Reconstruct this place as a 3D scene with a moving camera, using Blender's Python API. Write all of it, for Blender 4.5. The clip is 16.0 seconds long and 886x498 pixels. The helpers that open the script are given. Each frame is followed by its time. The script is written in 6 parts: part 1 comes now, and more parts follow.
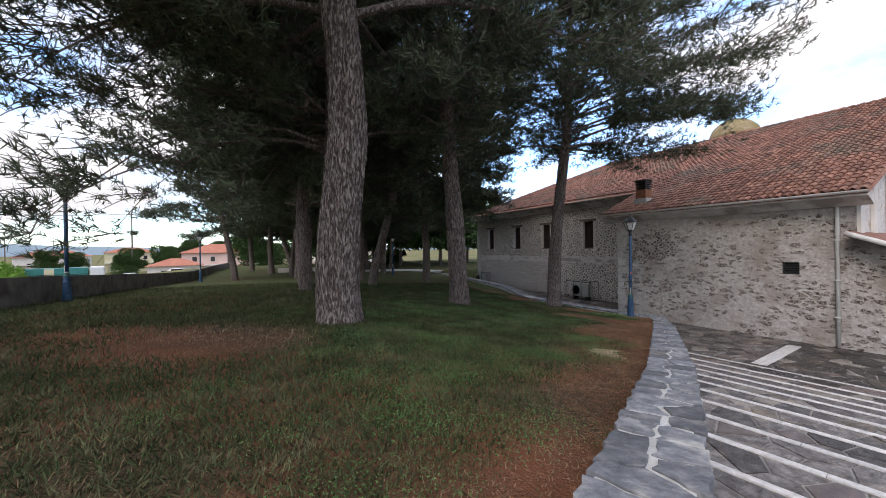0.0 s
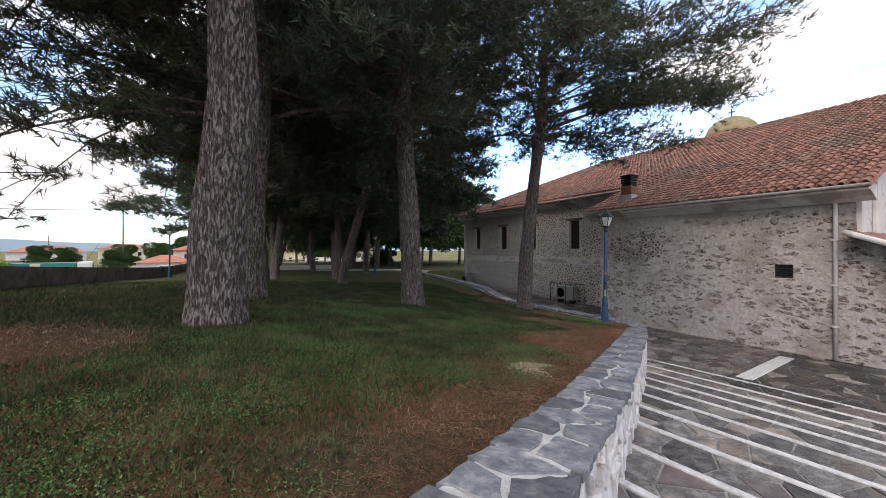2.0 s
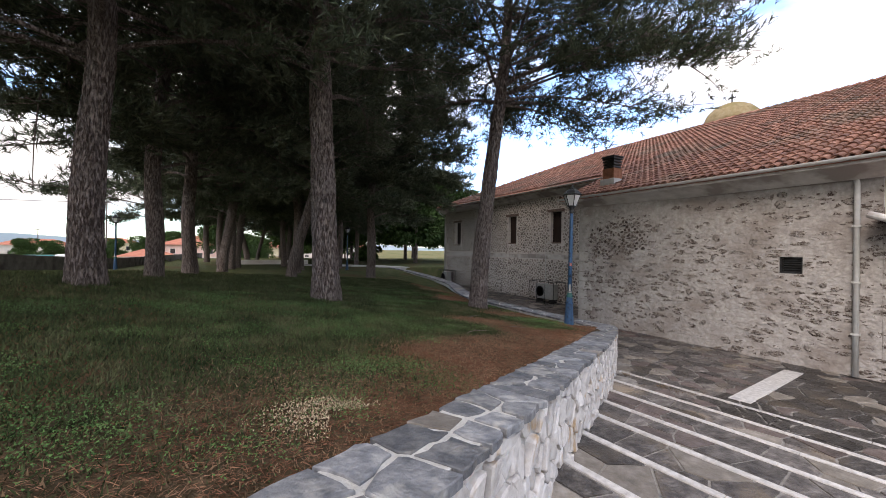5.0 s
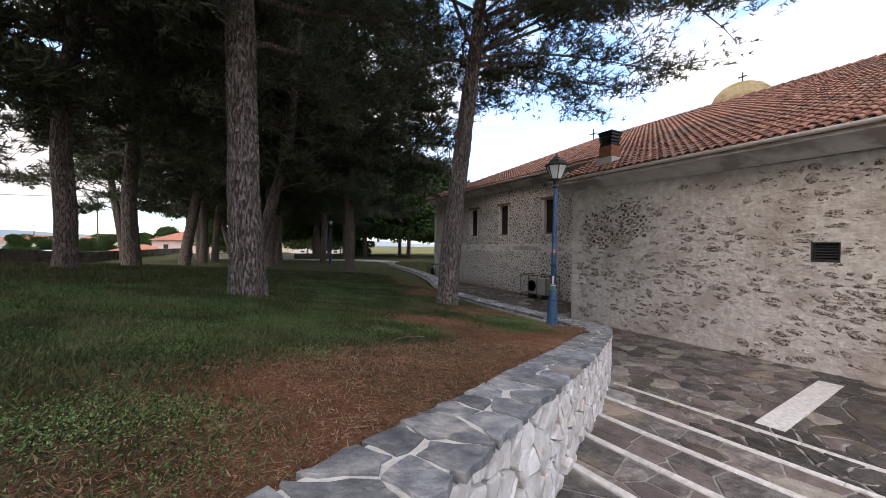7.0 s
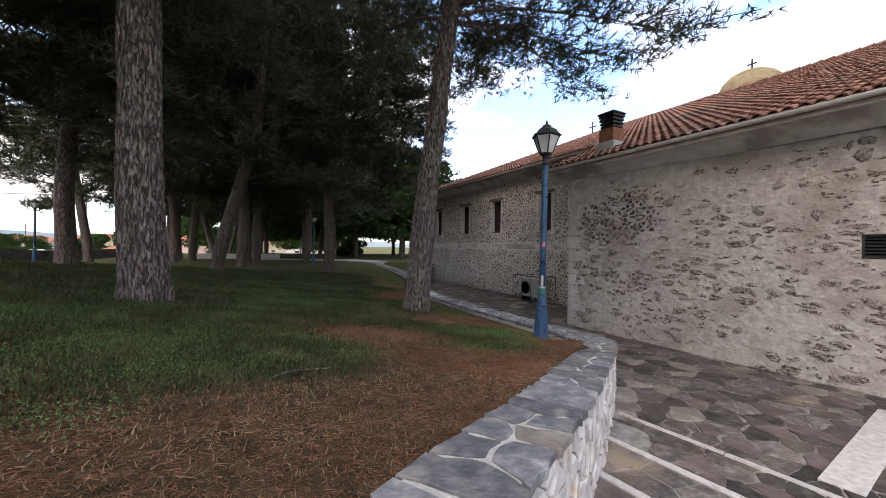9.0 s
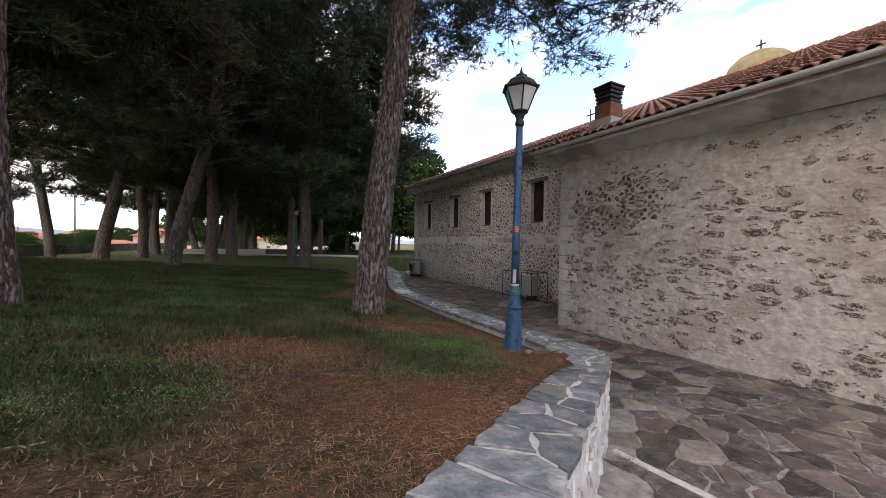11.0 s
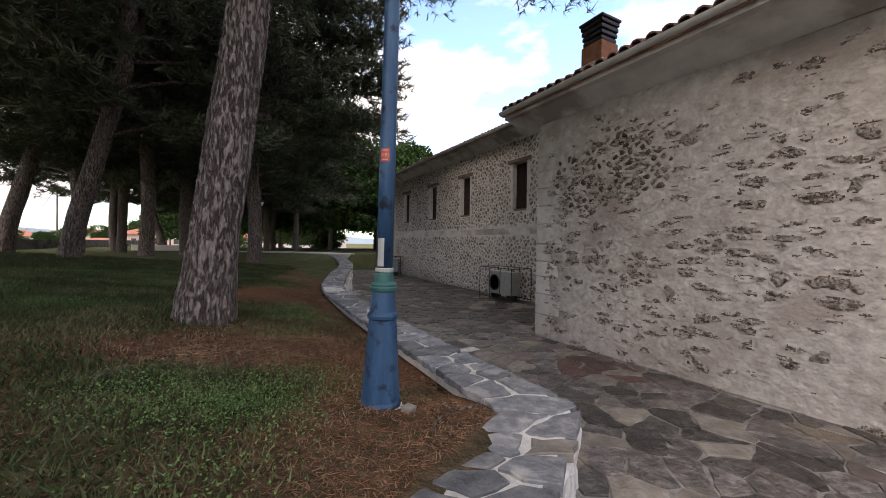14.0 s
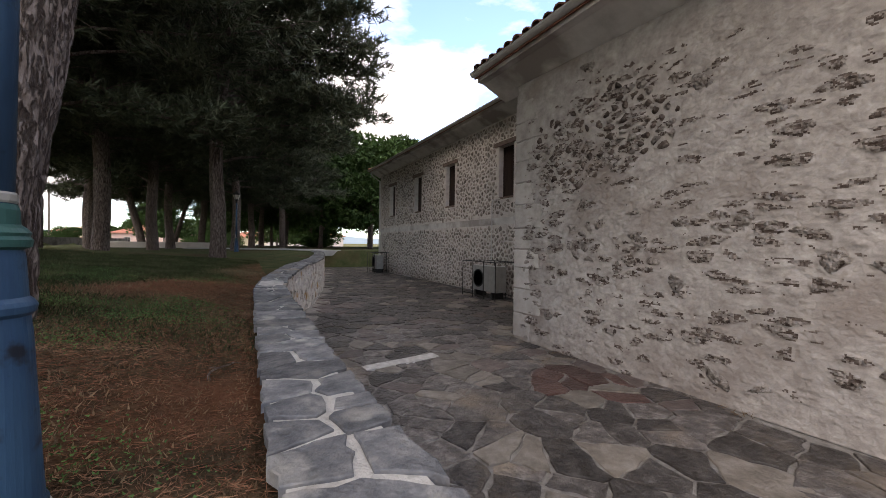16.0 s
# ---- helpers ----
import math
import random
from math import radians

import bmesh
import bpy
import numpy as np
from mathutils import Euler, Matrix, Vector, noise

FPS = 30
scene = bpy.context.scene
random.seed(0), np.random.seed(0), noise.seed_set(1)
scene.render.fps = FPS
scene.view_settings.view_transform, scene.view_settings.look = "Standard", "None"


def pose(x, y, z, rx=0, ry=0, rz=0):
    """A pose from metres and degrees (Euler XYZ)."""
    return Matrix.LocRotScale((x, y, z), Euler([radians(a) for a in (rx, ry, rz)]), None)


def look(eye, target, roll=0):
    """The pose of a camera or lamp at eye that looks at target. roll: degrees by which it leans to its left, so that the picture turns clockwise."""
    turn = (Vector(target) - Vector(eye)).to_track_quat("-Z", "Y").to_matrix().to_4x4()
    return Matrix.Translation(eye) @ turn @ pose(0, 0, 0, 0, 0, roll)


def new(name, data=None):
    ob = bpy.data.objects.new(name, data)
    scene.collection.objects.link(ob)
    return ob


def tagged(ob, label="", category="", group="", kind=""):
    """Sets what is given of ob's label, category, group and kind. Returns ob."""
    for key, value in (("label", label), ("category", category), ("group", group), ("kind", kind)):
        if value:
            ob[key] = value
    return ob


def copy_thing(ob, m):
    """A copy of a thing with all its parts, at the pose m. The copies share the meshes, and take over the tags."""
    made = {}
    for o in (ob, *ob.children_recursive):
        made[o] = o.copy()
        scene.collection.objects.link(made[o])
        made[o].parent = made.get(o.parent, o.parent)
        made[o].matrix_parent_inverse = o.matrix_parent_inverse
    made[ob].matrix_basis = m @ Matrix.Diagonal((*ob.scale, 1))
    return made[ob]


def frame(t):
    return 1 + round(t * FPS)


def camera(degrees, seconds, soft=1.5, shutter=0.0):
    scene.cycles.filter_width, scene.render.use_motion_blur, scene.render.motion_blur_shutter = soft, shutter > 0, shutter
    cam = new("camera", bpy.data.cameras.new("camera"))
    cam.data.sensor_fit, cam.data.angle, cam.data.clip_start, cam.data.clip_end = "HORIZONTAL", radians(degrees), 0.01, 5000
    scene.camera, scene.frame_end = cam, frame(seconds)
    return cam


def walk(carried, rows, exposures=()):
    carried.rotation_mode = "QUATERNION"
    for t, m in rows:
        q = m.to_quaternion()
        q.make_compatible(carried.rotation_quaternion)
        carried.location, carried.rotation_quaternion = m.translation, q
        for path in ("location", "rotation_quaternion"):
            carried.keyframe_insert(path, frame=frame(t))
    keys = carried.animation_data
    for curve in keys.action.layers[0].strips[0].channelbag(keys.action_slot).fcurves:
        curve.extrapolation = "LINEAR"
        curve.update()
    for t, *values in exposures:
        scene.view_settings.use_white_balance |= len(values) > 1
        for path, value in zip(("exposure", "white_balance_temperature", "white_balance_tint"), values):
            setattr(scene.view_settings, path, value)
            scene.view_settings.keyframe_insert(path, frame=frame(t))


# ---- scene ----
cam = camera(100.0, 16.0, soft=0.5)
PATH = [
    (0, (-0.41, -0.207, 3.171), (0.561, 1.541, 3.165), -0.9),
    (0.5, (0.037, -0.159, 3.113), (1.002, 1.592, 3.116), -0.6),
    (1, (0.431, -0.049, 3.04), (1.398, 1.702, 3.045), -0.5),
    (1.5, (0.873, 0.057, 3.002), (1.837, 1.809, 3.009), -0.4),
    (2, (1.266, 0.133, 2.965), (2.232, 1.885, 2.969), -0.0),
    (2.5, (1.605, 0.258, 2.874), (2.565, 2.013, 2.876), 0.1),
    (3, (1.996, 0.383, 2.837), (2.964, 2.134, 2.837), 0.2),
    (3.5, (2.418, 0.518, 2.799), (3.387, 2.268, 2.798), 0.3),
    (4, (2.832, 0.673, 2.765), (3.798, 2.425, 2.766), 0.4),
    (6.5, (4.907, 1.782, 2.368), (5.875, 3.532, 2.372), 1.3),
    (7, (5.239, 2.033, 2.368), (6.194, 3.79, 2.352), 0.7),
    (7.5, (5.558, 2.343, 2.293), (6.524, 4.094, 2.286), 1.3),
    (8, (5.861, 2.598, 2.252), (6.823, 4.352, 2.243), 1.1),
    (8.5, (6.129, 2.833, 2.27), (7.089, 4.588, 2.263), 1.0),
    (9, (6.429, 3.021, 2.236), (7.388, 4.776, 2.226), 0.8),
    (11.5, (7.906, 4.04, 2.103), (8.867, 5.794, 2.072), 0.8),
    (12, (8.248, 4.284, 2.065), (9.211, 6.036, 2.037), 1.0),
    (12.5, (8.578, 4.494, 1.99), (9.539, 6.247, 1.966), 1.0),
    (13, (8.923, 4.721, 1.954), (9.878, 6.479, 1.929), 1.0),
    (13.5, (9.278, 4.915, 1.89), (10.243, 6.666, 1.869), 1.1),
    (14, (9.634, 5.143, 1.814), (10.593, 6.897, 1.789), 0.9),
    (14.5, (9.966, 5.355, 1.769), (10.928, 7.108, 1.753), 0.9),
    (15, (10.271, 5.539, 1.706), (11.232, 7.292, 1.687), 0.9),
    (15.5, (10.575, 5.722, 1.652), (11.533, 7.478, 1.628), 1.0),
    (16, (10.855, 5.886, 1.573), (11.807, 7.645, 1.547), 0.8),
]
walk(cam, [(t, look(eye, target, roll)) for t, eye, target, roll in PATH], exposures=[(0.0, 0.22, 6550, 16), (4.0, 0.42, 6950, 17), (9.0, 0.48, 7000, 18), (16.0, 0.54, 7250, 19)])


# ---- light: bright broken cloud, soft sun ----
world = bpy.data.worlds.new("world")
scene.world = world
world.use_nodes = True
wt = world.node_tree
wt.nodes.clear()
w_out = wt.nodes.new("ShaderNodeOutputWorld")
w_bg = wt.nodes.new("ShaderNodeBackground")
w_sky = wt.nodes.new("ShaderNodeTexSky")
w_sky.sky_type = 'NISHITA'
w_sky.sun_disc = False
SUN_EL, SUN_AZ = 38.0, 243.0      # height, and compass turn from +y towards +x
w_sky.sun_elevation, w_sky.sun_rotation = radians(SUN_EL), radians(SUN_AZ)
w_sky.air_density, w_sky.dust_density, w_sky.ozone_density = 1.0, 0.6, 2.5
w_co = wt.nodes.new("ShaderNodeTexCoord")
w_map = wt.nodes.new("ShaderNodeMapping")
w_map.inputs["Scale"].default_value = (1.0, 1.0, 2.6)
w_noise = wt.nodes.new("ShaderNodeTexNoise")
w_noise.inputs["Scale"].default_value = 2.3
w_noise.inputs["Detail"].default_value = 7.0
w_noise.inputs["Roughness"].default_value = 0.55
w_ramp = wt.nodes.new("ShaderNodeValToRGB")
w_ramp.color_ramp.elements[0].color = (0.04, 0.04, 0.04, 1)
w_ramp.color_ramp.elements[0].position = 0.4
w_ramp.color_ramp.elements[1].position = 0.54
w_noise2 = wt.nodes.new("ShaderNodeTexNoise")
w_noise2.inputs["Scale"].default_value = 3.5
w_noise2.inputs["Detail"].default_value = 5.0
w_shade = wt.nodes.new("ShaderNodeMapRange")
for key, value in (("From Min", 0.3), ("From Max", 0.7), ("To Min", 9.0), ("To Max", 13.2)):
    w_shade.inputs[key].default_value = value
w_cloud = wt.nodes.new("ShaderNodeVectorMath")
w_cloud.operation = 'SCALE'
w_cloud.inputs[0].default_value = (0.97, 0.985, 1.0)
w_mix = wt.nodes.new("ShaderNodeMix")
w_mix.data_type = 'RGBA'
wt.links.new(w_co.outputs["Generated"], w_map.inputs["Vector"])
wt.links.new(w_map.outputs["Vector"], w_noise.inputs["Vector"])
wt.links.new(w_map.outputs["Vector"], w_noise2.inputs["Vector"])
wt.links.new(w_noise.outputs["Fac"], w_ramp.inputs["Fac"])
wt.links.new(w_noise2.outputs["Fac"], w_shade.inputs["Value"])
wt.links.new(w_shade.outputs["Result"], w_cloud.inputs["Scale"])
wt.links.new(w_ramp.outputs["Color"], w_mix.inputs["Factor"])
# cloud is brighter overhead than near the horizon
w_sep = wt.nodes.new("ShaderNodeSeparateXYZ")
w_high = wt.nodes.new("ShaderNodeMapRange")
for key, value in (("From Min", 0.0), ("From Max", 0.9), ("To Min", 0.72), ("To Max", 1.55)):
    w_high.inputs[key].default_value = value
w_lift = wt.nodes.new("ShaderNodeVectorMath")
w_lift.operation = 'SCALE'
wt.links.new(w_co.outputs["Generated"], w_sep.inputs["Vector"])
wt.links.new(w_sep.outputs["Z"], w_high.inputs["Value"])
wt.links.new(w_cloud.outputs["Vector"], w_lift.inputs[0])
wt.links.new(w_high.outputs["Result"], w_lift.inputs["Scale"])
w_tint = wt.nodes.new("ShaderNodeVectorMath")
w_tint.operation = 'MULTIPLY'
w_tint.inputs[1].default_value = (3.2, 3.7, 3.9)
wt.links.new(w_sky.outputs["Color"], w_tint.inputs[0])
wt.links.new(w_tint.outputs["Vector"], w_mix.inputs["A"])
wt.links.new(w_lift.outputs["Vector"], w_mix.inputs["B"])
wt.links.new(w_mix.outputs["Result"], w_bg.inputs["Color"])
w_bg.inputs["Strength"].default_value = 0.1
wt.links.new(w_bg.outputs["Background"], w_out.inputs["Surface"])

sun = new("sun", bpy.data.lights.new("sun", 'SUN'))
sun.data.energy, sun.data.angle, sun.data.color = 1.7, radians(28), (1.0, 0.95, 0.88)
saz, sel = radians(SUN_AZ), radians(SUN_EL)
sun.matrix_world = look((0, 0, 60), Vector((0, 0, 60)) - Vector((math.sin(saz) * math.cos(sel), math.cos(saz) * math.cos(sel), math.sin(sel))))


# ---- materials ----
def material(name, ramp, scale=4.0, detail=6.0, rough=0.85, bump=0.2, bump_scale=40.0, metal=0.0, stain=None, stain_scale=0.6,
             stain_at=(0.5, 0.62), vary=0.0, island=0.0, stretch=(1, 1, 1), spec=0.3, spread=(0.3, 0.7), bump_dist=0.02, space="Object"):
    """A noise-driven surface: a colour ramp, a stain colour in patches, per-object and per-island variation, bump."""
    m = bpy.data.materials.new(name)
    m.use_nodes = True
    nt = m.node_tree
    b = nt.nodes["Principled BSDF"]
    b.inputs["Roughness"].default_value, b.inputs["Metallic"].default_value = rough, metal
    b.inputs["Specular IOR Level"].default_value = spec
    co = nt.nodes.new("ShaderNodeNewGeometry") if space == "World" else nt.nodes.new("ShaderNodeTexCoord")
    vec = co.outputs["Position"] if space == "World" else co.outputs["Object"]
    mp = nt.nodes.new("ShaderNodeMapping")
    mp.inputs["Scale"].default_value = stretch
    nt.links.new(vec, mp.inputs["Vector"])
    n1 = nt.nodes.new("ShaderNodeTexNoise")
    n1.inputs["Scale"].default_value, n1.inputs["Detail"].default_value, n1.inputs["Roughness"].default_value = scale, detail, 0.65
    nt.links.new(mp.outputs["Vector"], n1.inputs["Vector"])
    rp = nt.nodes.new("ShaderNodeValToRGB")
    while len(rp.color_ramp.elements) < len(ramp):
        rp.color_ramp.elements.new(0.5)
    for i, col in enumerate(ramp):
        rp.color_ramp.elements[i].position = spread[0] + (spread[1] - spread[0]) * i / max(1, len(ramp) - 1)
        rp.color_ramp.elements[i].color = (*col, 1)
    nt.links.new(n1.outputs["Fac"], rp.inputs["Fac"])
    out = rp.outputs["Color"]
    if stain:
        n2 = nt.nodes.new("ShaderNodeTexNoise")
        n2.inputs["Scale"].default_value, n2.inputs["Detail"].default_value = stain_scale, 5.0
        nt.links.new(vec, n2.inputs["Vector"])
        r2 = nt.nodes.new("ShaderNodeMapRange")
        r2.inputs["From Min"].default_value, r2.inputs["From Max"].default_value = stain_at
        nt.links.new(n2.outputs["Fac"], r2.inputs["Value"])
        mx = nt.nodes.new("ShaderNodeMix")
        mx.data_type = 'RGBA'
        nt.links.new(r2.outputs["Result"], mx.inputs["Factor"])
        nt.links.new(out, mx.inputs["A"])
        mx.inputs["B"].default_value = (*stain, 1)
        out = mx.outputs["Result"]
    for amount, source in ((vary, "object"), (island, "island")):
        if amount:
            src = nt.nodes.new("ShaderNodeObjectInfo" if source == "object" else "ShaderNodeNewGeometry").outputs["Random" if source == "object" else "Random Per Island"]
            r3 = nt.nodes.new("ShaderNodeMapRange")
            r3.inputs["To Min"].default_value, r3.inputs["To Max"].default_value = 1 - amount, 1 + amount
            nt.links.new(src, r3.inputs["Value"])
            sc = nt.nodes.new("ShaderNodeVectorMath")
            sc.operation = 'SCALE'
            nt.links.new(out, sc.inputs[0])
            nt.links.new(r3.outputs["Result"], sc.inputs["Scale"])
            out = sc.outputs["Vector"]
    nt.links.new(out, b.inputs["Base Color"])
    if bump:
        n4 = nt.nodes.new("ShaderNodeTexNoise")
        n4.inputs["Scale"].default_value, n4.inputs["Detail"].default_value = bump_scale, 6.0
        nt.links.new(mp.outputs["Vector"], n4.inputs["Vector"])
        bp = nt.nodes.new("ShaderNodeBump")
        bp.inputs["Strength"].default_value, bp.inputs["Distance"].default_value = bump, bump_dist
        nt.links.new(n4.outputs["Fac"], bp.inputs["Height"])
        nt.links.new(bp.outputs["Normal"], b.inputs["Normal"])
    return m


M_SOIL = material("lawn_soil", [(0.04, 0.033, 0.019), (0.075, 0.055, 0.033), (0.14, 0.095, 0.058)], scale=11, detail=10, stain=(0.165, 0.07, 0.04), stain_scale=0.42, stain_at=(0.45, 0.6), bump=1.0, bump_scale=60, bump_dist=0.03, rough=1.0, spec=0.05)
M_FIELD = material("field_ground", [(0.07, 0.09, 0.03), (0.14, 0.13, 0.06), (0.2, 0.17, 0.09)], scale=0.05, bump=0.2, bump_scale=2, rough=1.0, spec=0.05)
M_MORTAR = material("grey_mortar", [(0.36, 0.35, 0.33), (0.5, 0.485, 0.46), (0.6, 0.585, 0.56)], scale=9, bump=0.5, bump_scale=90, rough=0.95, space="World")
M_SLATE = material("slate_slab", [(0.07, 0.075, 0.083), (0.15, 0.153, 0.162), (0.27, 0.268, 0.266)], scale=9, detail=10, bump=0.8, bump_scale=30, rough=0.6, vary=0.4, stain=(0.34, 0.33, 0.31), stain_scale=5.0, stain_at=(0.56, 0.7), space="World")
M_PAVETAN = material("tan_paving_stone", [(0.12, 0.103, 0.086), (0.2, 0.176, 0.15), (0.3, 0.27, 0.24)], scale=6, detail=9, bump=0.5, bump_scale=30, rough=0.5, vary=0.25, space="World")
M_PAVERED = material("russet_paving_stone", [(0.075, 0.058, 0.053), (0.125, 0.098, 0.09), (0.19, 0.155, 0.142)], scale=6, detail=9, bump=0.5, bump_scale=30, rough=0.45, vary=0.25, space="World")
M_PAVE = material("paving_stone", [(0.04, 0.035, 0.032), (0.098, 0.087, 0.081), (0.215, 0.195, 0.181)], scale=8, detail=10, bump=1.0, bump_scale=22, bump_dist=0.03, rough=0.4, vary=0.58, island=0.35, stain=(0.2, 0.16, 0.12), stain_scale=1.2, stain_at=(0.55, 0.7), space="World")
M_PAVEBED = material("paving_mortar", [(0.15, 0.14, 0.131), (0.25, 0.235, 0.218), (0.35, 0.33, 0.308)], scale=8, bump=0.5, bump_scale=60, rough=0.85, space="World")
M_MARBLE = material("white_marble_strip", [(0.36, 0.345, 0.33), (0.51, 0.49, 0.47), (0.63, 0.61, 0.59)], scale=14, bump=0.2, bump_scale=60, rough=0.5, vary=0.1, space="World")
M_FACESTONE = material("white_face_stone", [(0.42, 0.38, 0.35), (0.6, 0.56, 0.53), (0.7, 0.67, 0.64)], scale=8, bump=0.5, bump_scale=30, rough=0.75, vary=0.16, stain=(0.42, 0.27, 0.13), stain_scale=3.0, stain_at=(0.6, 0.7), space="World")
M_RENDER = material("rough_lime_render", [(0.25, 0.225, 0.206), (0.35, 0.32, 0.296), (0.45, 0.416, 0.388)], scale=8.0, detail=12, bump=0.75, bump_scale=18, bump_dist=0.03, rough=0.95, stain=(0.22, 0.183, 0.16), stain_scale=0.8, stain_at=(0.5, 0.7), space="World", spec=0.1)
M_RUBBLE = material("rubble_stone", [(0.055, 0.04, 0.034), (0.115, 0.09, 0.078), (0.23, 0.195, 0.172)], scale=14, detail=9, bump=1.0, bump_scale=26, bump_dist=0.06, rough=0.95, vary=0.35, island=0.35, space="World", spec=0.1)
# its small dark spots are painted for the shade of pits
M_SMEAR = material("render_smeared_stone", [(0.17, 0.142, 0.125), (0.3, 0.265, 0.24), (0.43, 0.39, 0.36)], scale=16, detail=10, bump=1.0, bump_scale=30, bump_dist=0.1, rough=0.95, vary=0.16, island=0.18, stain=(0.075, 0.058, 0.05), stain_scale=17.0, stain_at=(0.56, 0.66), space="World", spec=0.1)
M_GREYRUB = material("grey_rubble_stone", [(0.13, 0.108, 0.094), (0.265, 0.232, 0.208), (0.44, 0.395, 0.36)], scale=8, bump=0.7, bump_scale=22, bump_dist=0.02, rough=0.95, vary=0.35, island=0.4, space="World", spec=0.1)
M_LITTER = material("pine_litter", [(0.1, 0.044, 0.027), (0.175, 0.083, 0.05), (0.3, 0.178, 0.112)], scale=2, bump=0, rough=0.95, island=0.55, spec=0.1, space="World")
M_WALLDARK = material("grey_lime_mortar", [(0.42, 0.38, 0.35), (0.54, 0.495, 0.458), (0.62, 0.575, 0.535)], scale=4, bump=0.6, bump_scale=20, rough=0.95, space="World", spec=0.1)
M_CLOVER = material("clover_leaf", [(0.05, 0.105, 0.03), (0.085, 0.155, 0.048), (0.125, 0.19, 0.07)], scale=1.5, bump=0, rough=0.8, island=0.4, spec=0.2, space="World")
M_RUST = material("rust_stained_stone", [(0.05, 0.026, 0.021), (0.09, 0.05, 0.042), (0.15, 0.1, 0.086)], scale=7, detail=9, bump=0.7, bump_scale=30, rough=0.35, vary=0.3, space="World")
M_QUOIN = material("dressed_quoin", [(0.3, 0.275, 0.25), (0.4, 0.37, 0.34), (0.46, 0.43, 0.4)], scale=5, bump=0.4, bump_scale=25, rough=0.9, vary=0.12, space="World", spec=0.1)
M_TILE = material("clay_roof_tile", [(0.12, 0.058, 0.043), (0.215, 0.098, 0.068), (0.33, 0.18, 0.13)], scale=3.0, bump=0.3, bump_scale=40, rough=0.85, vary=0.3, island=0.33, stain=(0.13, 0.1, 0.075), stain_scale=0.5, stain_at=(0.5, 0.72), space="World")
M_CONCRETE = material("eave_concrete", [(0.42, 0.4, 0.375), (0.52, 0.5, 0.475), (0.6, 0.58, 0.55)], scale=2.5, bump=0.2, bump_scale=40, rough=0.9, stain=(0.3, 0.27, 0.25), stain_scale=1.2, space="World")
M_GUTTER = material("gutter_metal", [(0.4, 0.39, 0.37), (0.52, 0.51, 0.49)], scale=5, bump=0.05, rough=0.5, space="World")
M_WOOD = material("dark_shutter_wood", [(0.018, 0.01, 0.008), (0.04, 0.022, 0.016)], scale=8, stretch=(1, 1, 0.2), bump=0.3, rough=0.6)
M_LINTEL = material("weathered_lintel", [(0.12, 0.085, 0.07), (0.2, 0.15, 0.125)], scale=8, bump=0.5, rough=0.9, space="World")
def bark_material():
    m = material("pine_bark", [(0.11, 0.084, 0.073), (0.195, 0.157, 0.141), (0.31, 0.265, 0.244)], scale=30, detail=10, stretch=(1, 1, 0.35), bump=0, rough=0.95, spec=0.1, space="Object")
    nt = m.node_tree
    b = nt.nodes["Principled BSDF"]
    co, mp = nt.nodes.new("ShaderNodeTexCoord"), nt.nodes.new("ShaderNodeMapping")
    mp.inputs["Scale"].default_value = (1, 1, 0.24)
    fis = nt.nodes.new("ShaderNodeTexNoise")
    fis.inputs["Scale"].default_value, fis.inputs["Detail"].default_value = 36.0, 6.0
    fis.inputs["Roughness"].default_value, fis.inputs["Distortion"].default_value = 0.6, 0.5
    nt.links.new(co.outputs["Object"], mp.inputs["Vector"])
    nt.links.new(mp.outputs["Vector"], fis.inputs["Vector"])
    rg = nt.nodes.new("ShaderNodeMapRange")
    rg.inputs["From Min"].default_value, rg.inputs["From Max"].default_value = 0.39, 0.53
    nt.links.new(fis.outputs["Fac"], rg.inputs["Value"])
    mx = nt.nodes.new("ShaderNodeMix")
    mx.data_type = 'RGBA'
    old = b.inputs["Base Color"].links[0].from_socket
    mx.inputs["A"].default_value = (0.085, 0.064, 0.056, 1)
    nt.links.new(old, mx.inputs["B"])
    nt.links.new(rg.outputs["Result"], mx.inputs["Factor"])
    nt.links.new(mx.outputs["Result"], b.inputs["Base Color"])
    bp = nt.nodes.new("ShaderNodeBump")
    bp.inputs["Strength"].default_value, bp.inputs["Distance"].default_value = 1.0, 0.05
    add = nt.nodes.new("ShaderNodeMath")
    add.operation = 'MULTIPLY_ADD'
    fine = nt.nodes.new("ShaderNodeTexNoise")
    fine.inputs["Scale"].default_value, fine.inputs["Detail"].default_value = 40.0, 5.0
    nt.links.new(mp.outputs["Vector"], fine.inputs["Vector"])
    nt.links.new(fine.outputs["Fac"], add.inputs[0])
    add.inputs[1].default_value = 0.4
    nt.links.new(rg.outputs["Result"], add.inputs[2])
    nt.links.new(add.outputs["Value"], bp.inputs["Height"])
    nt.links.new(bp.outputs["Normal"], b.inputs["Normal"])
    return m


